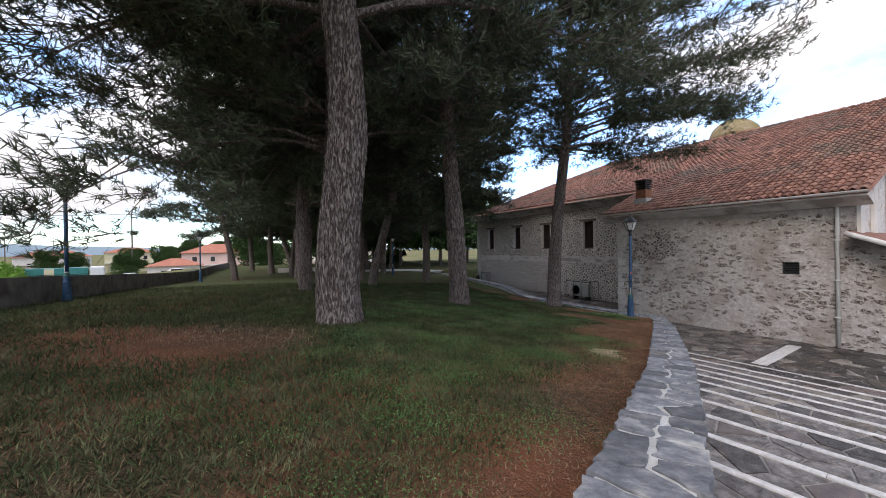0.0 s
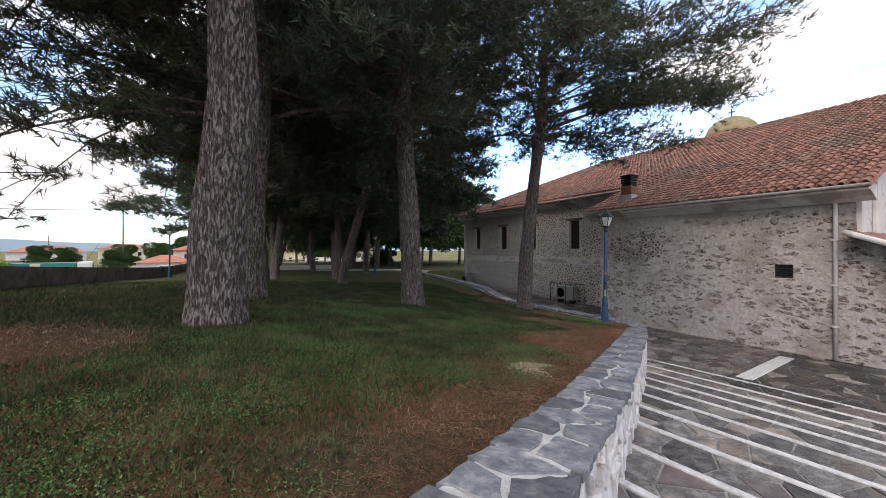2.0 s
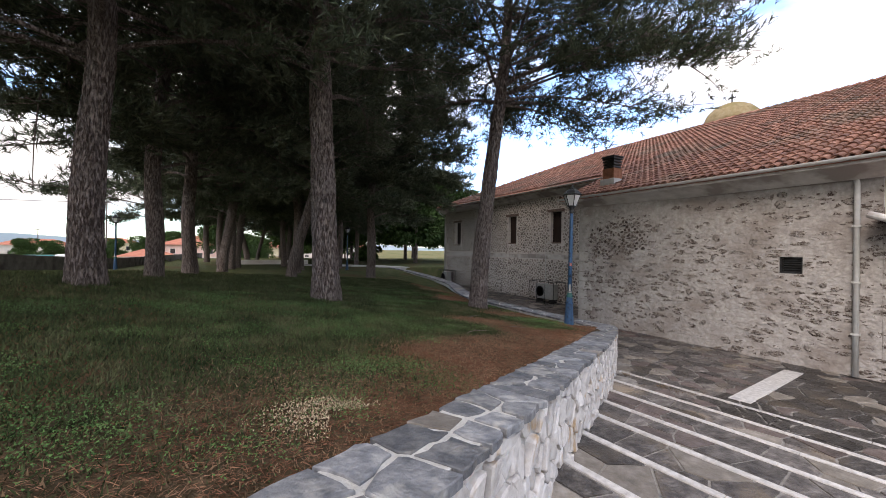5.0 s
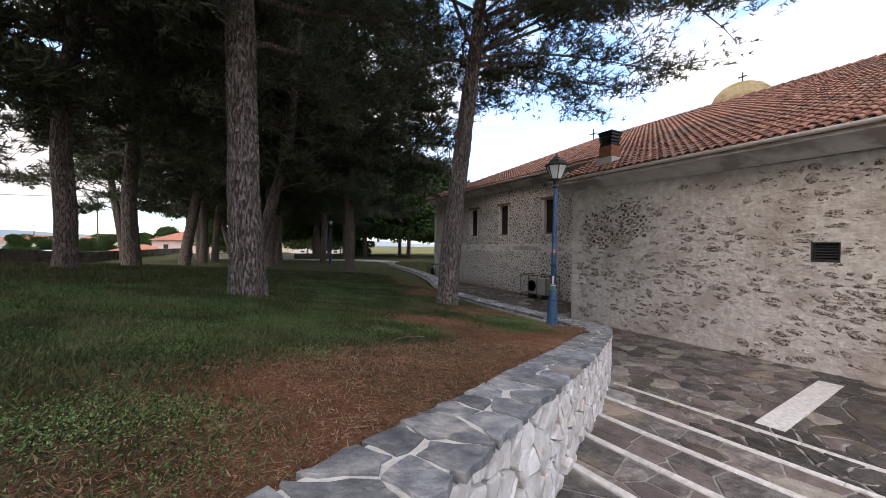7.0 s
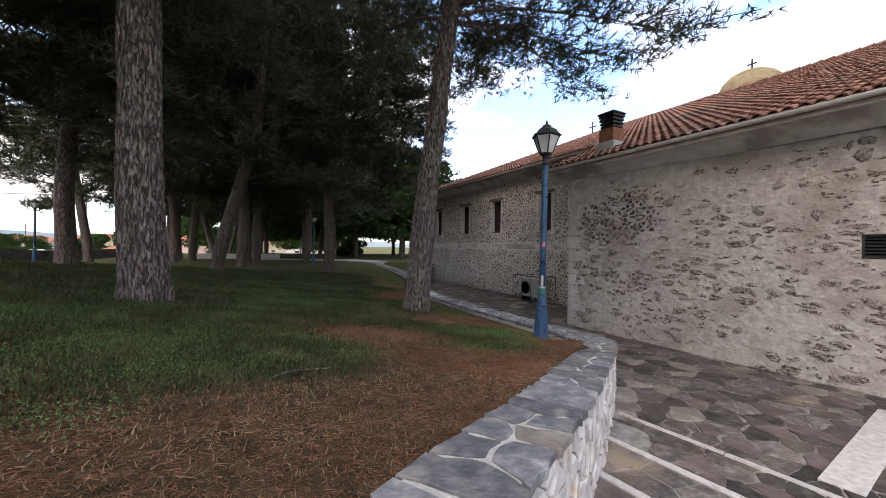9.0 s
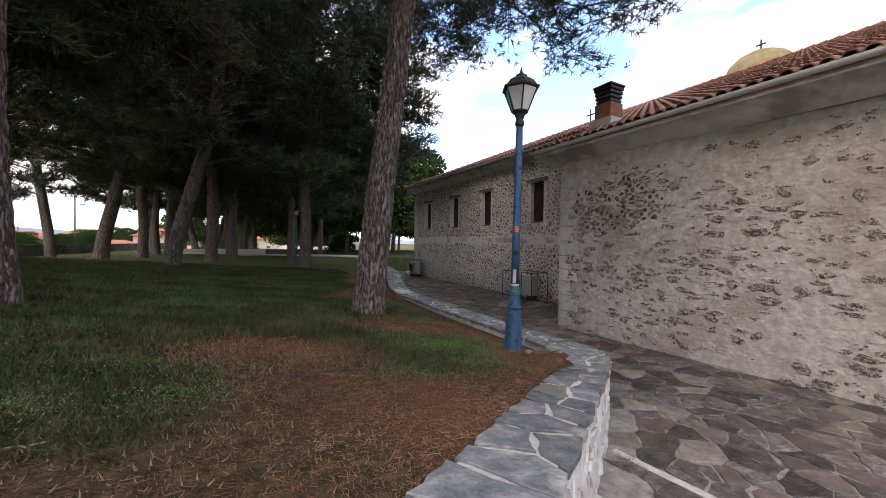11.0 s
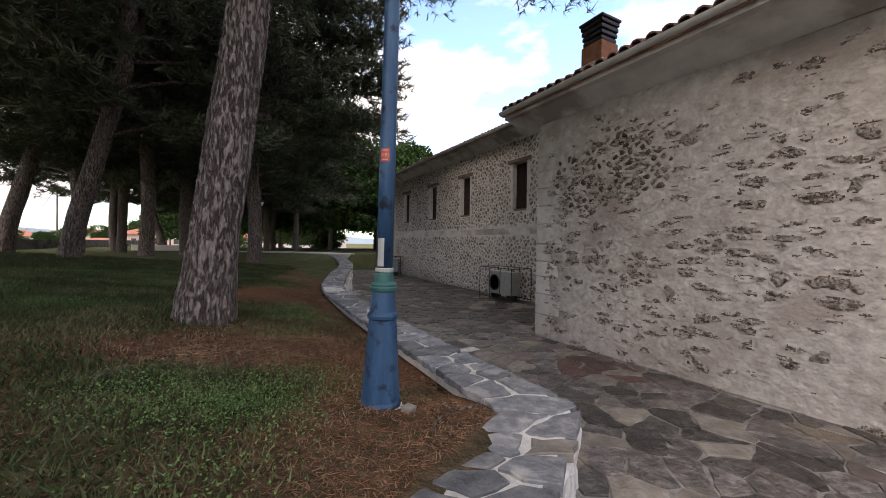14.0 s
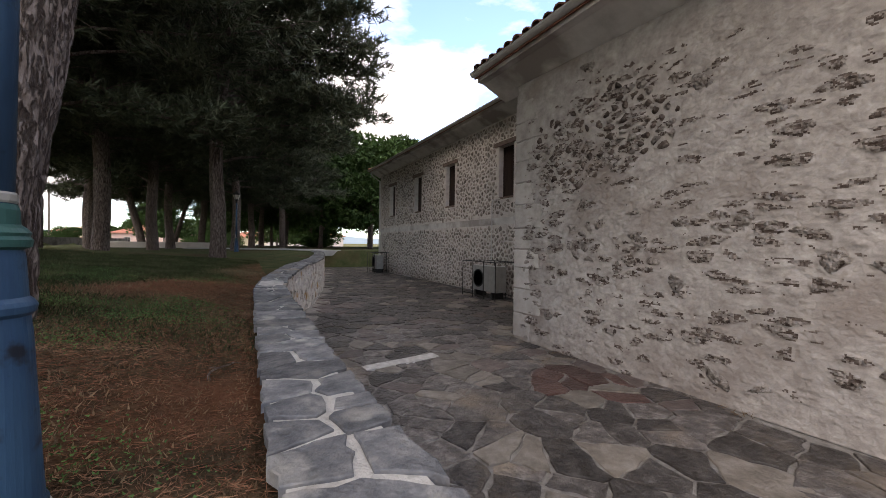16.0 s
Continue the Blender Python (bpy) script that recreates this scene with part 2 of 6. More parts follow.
M_BARK = bark_material()
M_NEEDLE = material("pine_needle", [(0.05, 0.064, 0.043), (0.08, 0.098, 0.06), (0.11, 0.123, 0.075)], scale=0.8, bump=0, rough=0.7, island=0.4, spec=0.2)
M_LEAF = material("broad_leaf", [(0.03, 0.06, 0.015), (0.06, 0.11, 0.03)], scale=1.0, bump=0, rough=0.7, island=0.3, spec=0.2)
M_GRASS = material("grass_blade", [(0.026, 0.04, 0.016), (0.05, 0.063, 0.026), (0.115, 0.108, 0.058)], scale=2.2, bump=0, rough=0.9, island=0.6, spec=0.1, space="World")
M_DRY = material("dry_blade", [(0.11, 0.068, 0.038), (0.18, 0.12, 0.072), (0.27, 0.2, 0.127)], scale=0.9, bump=0, rough=0.95, island=0.35, spec=0.1, space="World")
M_BLUE = material("blue_paint", [(0.011, 0.034, 0.078), (0.021, 0.062, 0.125), (0.036, 0.095, 0.17)], scale=9, stretch=(1, 1, 0.18), bump=0.2, bump_scale=25, rough=0.5, stain=(0.01, 0.015, 0.026), stain_scale=14, stain_at=(0.56, 0.68), spec=0.35)
M_TEAL = material("green_paint", [(0.02, 0.075, 0.07), (0.03, 0.1, 0.09)], scale=8, bump=0.1, rough=0.5)
M_WHITE = material("white_metal", [(0.24, 0.24, 0.225), (0.34, 0.34, 0.32)], scale=6, bump=0.05, rough=0.5)
M_BLACK = material("black_metal", [(0.015, 0.015, 0.016), (0.03, 0.03, 0.03)], scale=10, bump=0.1, rough=0.5)
M_BRICK = material("chimney_brick", [(0.2, 0.08, 0.045), (0.34, 0.15, 0.085)], scale=9, bump=0.6, rough=0.9, space="World")
M_DOME = material("lichen_dome", [(0.17, 0.13, 0.065), (0.26, 0.2, 0.11), (0.3, 0.25, 0.16)], scale=3, bump=0.4, rough=0.95, stain=(0.2, 0.16, 0.07), stain_scale=1.2, space="World")
M_PALE = material("pale_plaster", [(0.5, 0.46, 0.42), (0.62, 0.58, 0.54)], scale=1.5, bump=0.2, rough=0.9, space="World")
M_PINK = material("pink_house_plaster", [(0.55, 0.38, 0.33), (0.66, 0.48, 0.42)], scale=0.6, bump=0.05, rough=0.9)
M_CREAM = material("cream_house_plaster", [(0.55, 0.48, 0.3), (0.62, 0.56, 0.4)], scale=0.6, bump=0.05, rough=0.9)
M_ROOFFAR = material("far_roof_tile", [(0.3, 0.11, 0.07), (0.42, 0.17, 0.11)], scale=1.2, bump=0.4, bump_scale=5, rough=0.9)
M_GREYWALL = material("grey_boundary_wall", [(0.1, 0.09, 0.085), (0.17, 0.155, 0.145), (0.23, 0.21, 0.2)], scale=2.5, bump=0.4, bump_scale=25, rough=0.95, stain=(0.08, 0.07, 0.065), stain_scale=1.0, space="World")
M_CAR = material("car_paint_white", [(0.6, 0.6, 0.6), (0.65, 0.65, 0.65)], scale=1, bump=0, rough=0.3)
M_TRUCK = material("teal_truck_paint", [(0.03, 0.16, 0.15), (0.05, 0.22, 0.2)], scale=1, bump=0, rough=0.4)
M_LIME = material("lime_hedge", [(0.12, 0.24, 0.03), (0.18, 0.32, 0.05)], scale=2, bump=0.5, rough=0.9)
M_GLASSDARK = material("window_glass_dark", [(0.02, 0.022, 0.025), (0.03, 0.033, 0.036)], scale=2, bump=0, rough=0.1, spec=0.5)
# distance haze is put into the hill's pale blue colour
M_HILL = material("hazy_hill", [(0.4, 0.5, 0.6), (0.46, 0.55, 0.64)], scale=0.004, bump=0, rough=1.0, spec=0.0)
M_RED = material("red_sticker", [(0.45, 0.06, 0.03), (0.5, 0.08, 0.04)], scale=20, bump=0, rough=0.5)
M_PATH = material("pale_concrete_path", [(0.34, 0.33, 0.31), (0.46, 0.45, 0.43)], scale=2, bump=0.2, rough=0.9, space="World")
M_LANTERN = bpy.data.materials.new("frosted_lantern_glass")
M_LANTERN.use_nodes = True
_b = M_LANTERN.node_tree.nodes["Principled BSDF"]
_b.inputs["Base Color"].default_value, _b.inputs["Roughness"].default_value = (0.75, 0.76, 0.74, 1), 0.35
_b.inputs["Transmission Weight"].default_value = 0.6


# ---- mesh helpers ----
def mesh_object(name, verts, faces, mat, parent=None, label="", smooth=False):
    me = bpy.data.meshes.new(name)
    me.from_pydata(verts, [], faces)
    me.materials.append(mat)
    if smooth:
        me.shade_smooth()
    ob = new(name, me)
    ob.parent = parent
    return tagged(ob, label=label)


def part(name, bm, mat, parent=None, label="", smooth=False):
    me = bpy.data.meshes.new(name)
    bmesh.ops.recalc_face_normals(bm, faces=bm.faces)
    bm.to_mesh(me)
    bm.free()
    me.materials.append(mat)
    if smooth:
        me.shade_smooth()
    ob = new(name, me)
    ob.parent = parent
    return tagged(ob, label=label)


def thing(name, label, category, group="", at=(0, 0, 0), turn=0.0, kind=""):
    ob = new(name)
    ob.empty_display_size = 0.2
    ob.matrix_basis = pose(*at, 0, 0, turn)
    return tagged(ob, label, category, group, kind)


def add_box(bm, lo, hi, m=None, bevel=0.0):
    lo, hi = Vector(lo), Vector(hi)
    mid, size = (lo + hi) / 2, hi - lo
    mat = Matrix.Translation(mid) @ Matrix.Diagonal((*size, 1))
    r = bmesh.ops.create_cube(bm, size=1.0, matrix=(m @ mat) if m else mat)
    if bevel:
        edges = list({e for v in r["verts"] for e in v.link_edges})
        bmesh.ops.bevel(bm, geom=edges, offset=bevel, segments=2, affect='EDGES', profile=0.6)
    return bm


def box(lo, hi, m=None, bevel=0.0):
    return add_box(bmesh.new(), lo, hi, m, bevel)


def add_tube(bm, pts, radii, sides=12, cap=True, wobble=0.0, seed=0):
    """A tube along points with a radius at each; wobble makes the outline uneven."""
    rings = []
    pts = [Vector(p) for p in pts]
    for i, p in enumerate(pts):
        d = (pts[min(i + 1, len(pts) - 1)] - pts[max(i - 1, 0)]).normalized()
        a = d.orthogonal().normalized() if abs(d.z) < 0.9 else Vector((1, 0, 0))
        a = (a - d * a.dot(d)).normalized()
        b = d.cross(a)
        ring = []
        for k in range(sides):
            t = 2 * math.pi * k / sides
            r = radii[i] * (1 + wobble * noise.noise(Vector((math.cos(t) * 2.2 + seed, math.sin(t) * 2.2, i * 0.35 + seed))))
            ring.append(bm.verts.new(p + (a * math.cos(t) + b * math.sin(t)) * r))
        rings.append(ring)
    for r0, r1 in zip(rings, rings[1:]):
        for k in range(sides):
            bm.faces.new((r0[k], r0[(k + 1) % sides], r1[(k + 1) % sides], r1[k]))
    if cap:
        bm.faces.new(rings[0][::-1])
        bm.faces.new(rings[-1])
    return bm


def tube(pts, radii, sides=12, **k):
    return add_tube(bmesh.new(), pts, radii, sides, **k)


def lathe(profile, sides=16):
    return tube([(0, 0, z) for r, z in profile], [r for r, z in profile], sides)


def add_prism(bm, poly, lo, hi, inset=0.0, frame_m=None):
    """A flat stone: a polygon drawn in its own plane, from height lo to hi, with a chamfered top edge."""
    c = Vector((sum(p[0] for p in poly) / len(poly), sum(p[1] for p in poly) / len(poly)))
    rows = []
    for h, s in ((lo, 0.0), (hi - inset, 0.0), (hi, inset)):
        row = []
        for p in poly:
            d = Vector((p[0], p[1])) - c
            k = max(0.3, 1 - s / max(d.length, 1e-4))
            v = Vector((c.x + d.x * k, c.y + d.y * k, h))
            row.append(bm.verts.new(frame_m @ v if frame_m else v))
        rows.append(row)
    n = len(poly)
    for r0, r1 in zip(rows, rows[1:]):
        for k in range(n):
            bm.faces.new((r0[k], r0[(k + 1) % n], r1[(k + 1) % n], r1[k]))
    bm.faces.new(rows[-1])
    return bm


def clip_half(poly, px, py, nx, ny):
    """The part of a polygon with (p - (px, py)) . n <= 0."""
    out = []
    for i, a in enumerate(poly):
        b = poly[(i + 1) % len(poly)]
        da, db = (a[0] - px) * nx + (a[1] - py) * ny, (b[0] - px) * nx + (b[1] - py) * ny
        if da <= 0:
            out.append(a)
        if da * db < 0:
            t = da / (da - db)
            out.append((a[0] + (b[0] - a[0]) * t, a[1] + (b[1] - a[1]) * t))
    return out


def crazy(seeds, outline, gap, near=12):
    """Irregular stones: the cells round the seeds inside an outline, parted by a joint of that width."""
    seeds = np.array(seeds, float)
    cells = []
    for i, s in enumerate(seeds):
        d = ((seeds - s) ** 2).sum(1)
        poly = list(outline)
        for j in np.argsort(d)[1:near + 1]:
            o = seeds[j]
            n = o - s
            ln = math.hypot(*n)
            n = n / ln
            k = ln / 2 - gap / 2
            poly = clip_half(poly, s[0] + n[0] * k, s[1] + n[1] * k, n[0], n[1])
            if len(poly) < 3:
                break
        if len(poly) >= 3:
            cells.append(poly)
    return cells


def scatter(rng, x0, x1, y0, y1, step, jitter=0.42):
    pts = []
    row = 0
    y = y0
    while y < y1:
        x = x0 + (step * 0.5 if row % 2 else 0)
        while x < x1:
            pts.append((x + rng.uniform(-jitter, jitter) * step, y + rng.uniform(-jitter, jitter) * step))
            x += step
        y += step * 0.86
        row += 1
    return pts


# ---- the lie of the land ----
OUTLINE = [(-4.2, -2.1), (-1.0, -0.58), (1.28, 0.62), (3.0, 1.52), (4.1, 2.12), (5.5, 2.95), (7.34, 4.06), (8.83, 4.95), (10.2, 5.85), (11.0, 6.38), (11.3, 6.58), (11.4, 6.72),
           (11.36, 7.4), (11.35, 8.2), (11.39, 9.9), (11.44, 12.2), (11.58, 13.2), (11.95, 14.4), (12.5, 15.9), (13.2, 18.5), (14.0, 22.5), (14.6, 26.0), (15.0, 30.0)]
INLINE = [(-4.38, -1.72), (-1.19, -0.2), (1.08, 1.0), (2.79, 1.9), (3.89, 2.5), (5.28, 3.32), (7.11, 4.42), (8.6, 5.31), (9.98, 6.2), (10.6, 6.61), (10.92, 6.8), (10.95, 6.86),
          (10.95, 7.4), (10.95, 8.2), (10.98, 9.9), (11.03, 12.3), (11.18, 13.35), (11.57, 14.56), (12.11, 16.03), (12.8, 18.62), (13.6, 22.6), (14.19, 26.05), (14.6, 30.0)]
WALL_W = 0.42


def wall_top(x, y=0.0):
    return 0.87 + 0.13 * max(0.0, 11.0 - x) + 0.2 * min(1.0, max(0.0, (y - 12.6) / 2.5))


def lawn_z(x, y):
    z = 0.82 + 0.118 * (11.2 - min(max(x, -9), 11.2))
    z = min(z, 2.0 + 0.02 * (2.0 - x)) if x < 2 else z
    far = min(1, max(0, (y - 9) / 23))
    clamp = lambda q: min(1.0, max(0.0, q))
    z -= 0.11 * clamp((x - 10.25) / 0.5) * clamp((y - 6.9) / 0.5) * clamp(13.5 - y)
    return z * (1 - far) + 1.05 * far + 0.03 * noise.noise(Vector((x * 0.5, y * 0.5, 0)))


def left_of(path, x, y):
    """How far a point lies to the left of a path (positive) and where along it."""
    best = (1e9, 0, 0)
    for (ax, ay), (bx, by) in zip(path, path[1:]):
        dx, dy = bx - ax, by - ay
        ll = dx * dx + dy * dy
        t = min(1, max(0, ((x - ax) * dx + (y - ay) * dy) / ll))
        qx, qy = ax + dx * t, ay + dy * t
        d = math.hypot(x - qx, y - qy)
        if d < best[0]:
            side = dx * (y - ay) - dy * (x - ax)
            best = (d, math.copysign(d, side), 0)
    return best[1]


BOUND = [(-6.5, 1.5), (-5.3, 7.0), (-4.8, 10.5), (-4.6, 13.0), (-4.3, 18.0), (-4.0, 24.0), (-3.4, 33.0), (-2.4, 45.0), (-0.5, 60.0)]


def ground_z(x, y):
    """The lawn inside, a bed under the paving, and a plain that falls away outside."""
    out = max(left_of(BOUND, x, y) - 0.2 if y > -40 else 200, y - 62, -30 - y, x - 45)
    if out > 0:
        return max(-2.2, (1.45 if y < 60 else 0.9) - 0.1 * out)
    if y <= 30.0 and left_of(OUTLINE, x, y) < WALL_W * 0.5:
        return -0.35
    return lawn_z(x, y)


def spaced(lo, hi, dense_lo, dense_hi, fine, coarse_n):
    a = np.geomspace(1, dense_lo - lo + 1, coarse_n) - 1
    b = np.geomspace(1, hi - dense_hi + 1, coarse_n) - 1
    return sorted(set(np.round(np.r_[dense_lo - a, np.arange(dense_lo, dense_hi, fine), dense_hi + b], 3)))


gx, gy = spaced(-1800, 1800, -8, 15, 0.17, 26), spaced(-1800, 1800, -4, 33, 0.17, 26)
gv = [(x, y, ground_z(x, y)) for y in gy for x in gx]
gw = len(gx)
gf = [(j * gw + i, j * gw + i + 1, (j + 1) * gw + i + 1, (j + 1) * gw + i) for j in range(len(gy) - 1) for i in range(gw - 1)]
ground = mesh_object("ground", gv, gf, M_SOIL, smooth=True)
# far lawn greens, their brightness set for the shade under the pines
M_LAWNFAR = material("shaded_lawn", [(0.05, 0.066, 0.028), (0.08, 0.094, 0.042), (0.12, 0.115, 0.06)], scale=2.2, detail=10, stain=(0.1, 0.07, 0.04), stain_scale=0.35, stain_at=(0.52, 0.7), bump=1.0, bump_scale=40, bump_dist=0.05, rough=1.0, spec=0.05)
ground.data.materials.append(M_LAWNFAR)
ground.data.materials.append(M_FIELD)
far_mat = []
for p in ground.data.polygons:
    px, py = p.center.x, p.center.y
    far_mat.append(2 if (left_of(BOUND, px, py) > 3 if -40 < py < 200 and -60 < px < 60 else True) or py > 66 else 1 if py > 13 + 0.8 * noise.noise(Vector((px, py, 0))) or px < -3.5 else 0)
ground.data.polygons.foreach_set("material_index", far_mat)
tagged(ground, "sloping lawn soil with patches of brown pine litter", "ground", kind="structure")


def offset(path, w):
    """The path moved to its left by w."""
    out = []
    for i, p in enumerate(path):
        a, b = Vector(path[max(i - 1, 0)]), Vector(path[min(i + 1, len(path) - 1)])
        d0 = (Vector(p) - a).normalized() if i else (b - Vector(p)).normalized()
        d1 = (b - Vector(p)).normalized() if i < len(path) - 1 else d0
        n = (Vector((-d0.y, d0.x)) + Vector((-d1.y, d1.x))).normalized()
        k = w / max(0.45, n.dot(Vector((-d0.y, d0.x))))
        out.append((p[0] + n.x * k, p[1] + n.y * k))
    return out


def dense(path, step=0.3):
    out = []
    for (ax, ay), (bx, by) in zip(path, path[1:]):
        n = max(1, int(math.hypot(bx - ax, by - ay) / step))
        out += [(ax + (bx - ax) * i / n, ay + (by - ay) * i / n) for i in range(n)]
    return out + [path[-1]]


# ---- low garden wall: mortar core ----
core_o, core_i = offset(OUTLINE, 0.03), offset(INLINE, -0.02)
bm = bmesh.new()
rows = []
for (ox, oy), (ix, iy), (sx, sy) in zip(core_o, core_i, OUTLINE):
    zt = wall_top(sx, sy) - 0.01
    rows.append([bm.verts.new(v) for v in ((ox, oy, -0.3), (ox, oy, zt), (ix, iy, zt), (ix, iy, -0.3))])
for a, b in zip(rows, rows[1:]):
    for k in range(4):
        bm.faces.new((a[k], b[k], b[(k + 1) % 4], a[(k + 1) % 4]))
bm.faces.new(rows[0])
bm.faces.new(rows[-1][::-1])
garden_wall = part("wall_garden", bm, M_MORTAR)
tagged(garden_wall, "low white stone retaining wall with grey slate coping", "garden wall", kind="structure")

# ---- steps and paving ----
RISE, LEAN_Y = 0.13, -0.11
STEP_X = [10.1, 9.27, 8.5, 7.76, 7.0, 6.24, 5.46, 4.68, 3.9, 3.12, 2.34, 1.56, 0.78, 0.0, -0.78, -1.56, -2.34, -3.12]


def wall_y(x):
    for (ax, ay), (bx, by) in zip(OUTLINE[:12], OUTLINE[1:12]):
        if ax <= x <= bx:
            return ay + (by - ay) * (x - ax) / (bx - ax)
    return OUTLINE[0][1] if x < OUTLINE[0][0] else 6.6


def nosing(k, y):
    x = STEP_X[k]
    return x + LEAN_Y * (y - wall_y(x))


STEP_SOUTH = -9.0
for k in range(len(STEP_X) - 1):
    z = RISE * (k + 1)
    yl = wall_y(STEP_X[k]) + 0.1
    yl2 = wall_y(STEP_X[k + 1]) + 0.1
    poly = [(nosing(k, yl), yl), (nosing(k, STEP_SOUTH), STEP_SOUTH), (nosing(k + 1, STEP_SOUTH), STEP_SOUTH), (nosing(k + 1, yl2) - 0.05, yl2)]
    bm = bmesh.new()
    add_prism(bm, poly, -0.3, z - 0.012)
    step = part("stair_step", bm, M_PAVEBED)
    tagged(step, "broad shallow slate step with a white marble nosing", "step", "steps beside the garden wall")
    a, b = Vector((nosing(k, yl), yl, 0)), Vector((nosing(k, STEP_SOUTH), STEP_SOUTH, 0))
    d = (b - a)
    ln, ang = d.length, math.atan2(d.y, d.x)
    pos = 0.0
    while pos < ln:
        seg = min(random.uniform(0.9, 1.4), ln - pos)
        bm = box((pos + 0.002, -0.062, z - 0.035), (pos + seg - 0.002, 0.012, z + 0.004), Matrix.Translation(a) @ Matrix.Rotation(ang, 4, 'Z'), 0.004)
        part("nosing_strip", bm, M_MARBLE, step)
        pos += seg

pv_bed = bmesh.new()
add_prism(pv_bed, [(9.4, -9), (26, -9), (26, 31.4), (9.4, 31.4)][:4], -0.3, -0.012)
paving = part("pavement", pv_bed, M_PAVEBED)
tagged(paving, "damp irregular slate flagstone terrace", "paving", kind="structure")
def slab(name, lo, hi, mat, label, category, turn=0.0):
    ob = part(name, box((lo[0] - (lo[0] + hi[0]) / 2, lo[1] - (lo[1] + hi[1]) / 2, lo[2]), (hi[0] - (lo[0] + hi[0]) / 2, hi[1] - (lo[1] + hi[1]) / 2, hi[2]), None, 0.004), mat)
    ob.matrix_basis = pose((lo[0] + hi[0]) / 2, (lo[1] + hi[1]) / 2, 0, 0, 0, turn)
    return tagged(ob, label, category)
slab("marble_slab", (11.45, 4.24, -0.05), (14.48, 4.56, 0.014), M_MARBLE, "long white marble slab laid flush in the flagstones", "paving slab", 4.5)
slab("marble_slab", (12.2, 10.38, -0.05), (13.28, 10.56, 0.014), M_MARBLE, "narrow pale slab laid flush in the flagstones", "paving slab", 7.0)

# ---- the church: near block and long block ----
CN = Vector((14.95, 10.87, 0))           # foot of the near block's corner
NEAR_ANG = math.atan2(-1.0, 0.045)       # its face runs towards -y
NEAR_M = Matrix.Translation(CN) @ Matrix.Rotation(NEAR_ANG, 4, 'Z')   # local x along the face, local y inwards
NEAR_LEN, NEAR_H = 7.48, 4.25
FAR_X, FAR_Y0, FAR_Y1, FAR_H = 17.9, 10.6, 26.55, 5.45


def wall_slab(name, m, length, height, thick, holes, mat, label):
    """A wall standing on its local x axis with its outer face at local y = 0 and its body at y > 0; holes: x0, x1, z0, z1."""
    xs = sorted({0.0, length, *[h[0] for h in holes], *[h[1] for h in holes]})
    zs = sorted({-0.3, height, *[h[2] for h in holes], *[h[3] for h in holes]})
    bm = bmesh.new()
    for x0, x1 in zip(xs, xs[1:]):
        for z0, z1 in zip(zs, zs[1:]):
            if not any(h[0] <= x0 and x1 <= h[1] and h[2] <= z0 and z1 <= h[3] for h in holes):
                add_box(bm, (x0, 0, z0), (x1, thick, z1), m)
    bmesh.ops.remove_doubles(bm, verts=bm.verts, dist=0.0005)
    doubled = [f for f in bm.faces if all(len(e.link_faces) > 2 for e in f.edges)]
    bmesh.ops.delete(bm, geom=doubled, context='FACES_ONLY')
    ob = part(name, bm, mat)
    return tagged(ob, label, "wall", kind="structure")


# local frame with x along the face (towards -y) and y into the building (+x)
FACE_N = Matrix.Translation(CN) @ Matrix.Rotation(NEAR_ANG, 4, 'Z')
VENT = (5.83, 6.25, 2.14, 2.53)
wall_near = wall_slab("wall_near", FACE_N, NEAR_LEN, NEAR_H, 0.5, [VENT], M_RENDER, "rough limestone rubble wall smeared with pale render")
FACE_F = Matrix.Translation((FAR_X, FAR_Y1, 0)) @ Matrix.Rotation(-math.pi / 2, 4, 'Z')
WIN_Y = [24.95, 21.7, 18.75, 15.3]
WIN = [(FAR_Y1 - y, FAR_Y1 - y + 0.72, 3.05, 4.62) for y in WIN_Y]
wall_far = wall_slab("wall_far", FACE_F, FAR_Y1 - FAR_Y0, FAR_H, 0.55, WIN, M_WALLDARK, "long rubble stone wall with a pale concrete band")
wall_return = wall_slab("wall_return", Matrix.Translation((15.45, 10.88, 0)), 2.5, 4.9, 0.45, [], M_RENDER, "rubble side wall of the near block")
wall_return.matrix_basis = Matrix.Translation((0, -0.46, 0))
wall_end = wall_slab("wall_end", Matrix.Translation((36.0, FAR_Y1 - 0.002, 0)) @ Matrix.Rotation(math.pi, 4, 'Z'), 18.08, FAR_H, 0.5, [], M_RENDER, "rubble end wall of the long block")
FACE_A = FACE_N @ Matrix.Translation((NEAR_LEN + 0.002, 0.0, 0))
ANNEX_LEN, ANNEX_H, VERGE_K = 2.6, 3.3, 0.42


def upright_prism(poly, m, thick):
    """A wall of uneven outline: a polygon in local x and z, with its outer face at local y = 0."""
    bm = bmesh.new()
    front = [bm.verts.new(m @ Vector((x, 0, z))) for x, z in poly]
    back = [bm.verts.new(m @ Vector((x, thick, z))) for x, z in poly]
    bm.faces.new(front)
    bm.faces.new(back[::-1])
    for k in range(len(poly)):
        n = (k + 1) % len(poly)
        bm.faces.new((front[k], front[n], back[n], back[k]))
    return bm


wall_annex = part("wall_annex", upright_prism([(0, -0.3), (ANNEX_LEN, -0.3), (ANNEX_LEN, ANNEX_H - VERGE_K * ANNEX_LEN), (0, ANNEX_H)], FACE_A, 0.5), M_RENDER)
tagged(wall_annex, "rough rubble wall of the low side annex", "wall", kind="structure")

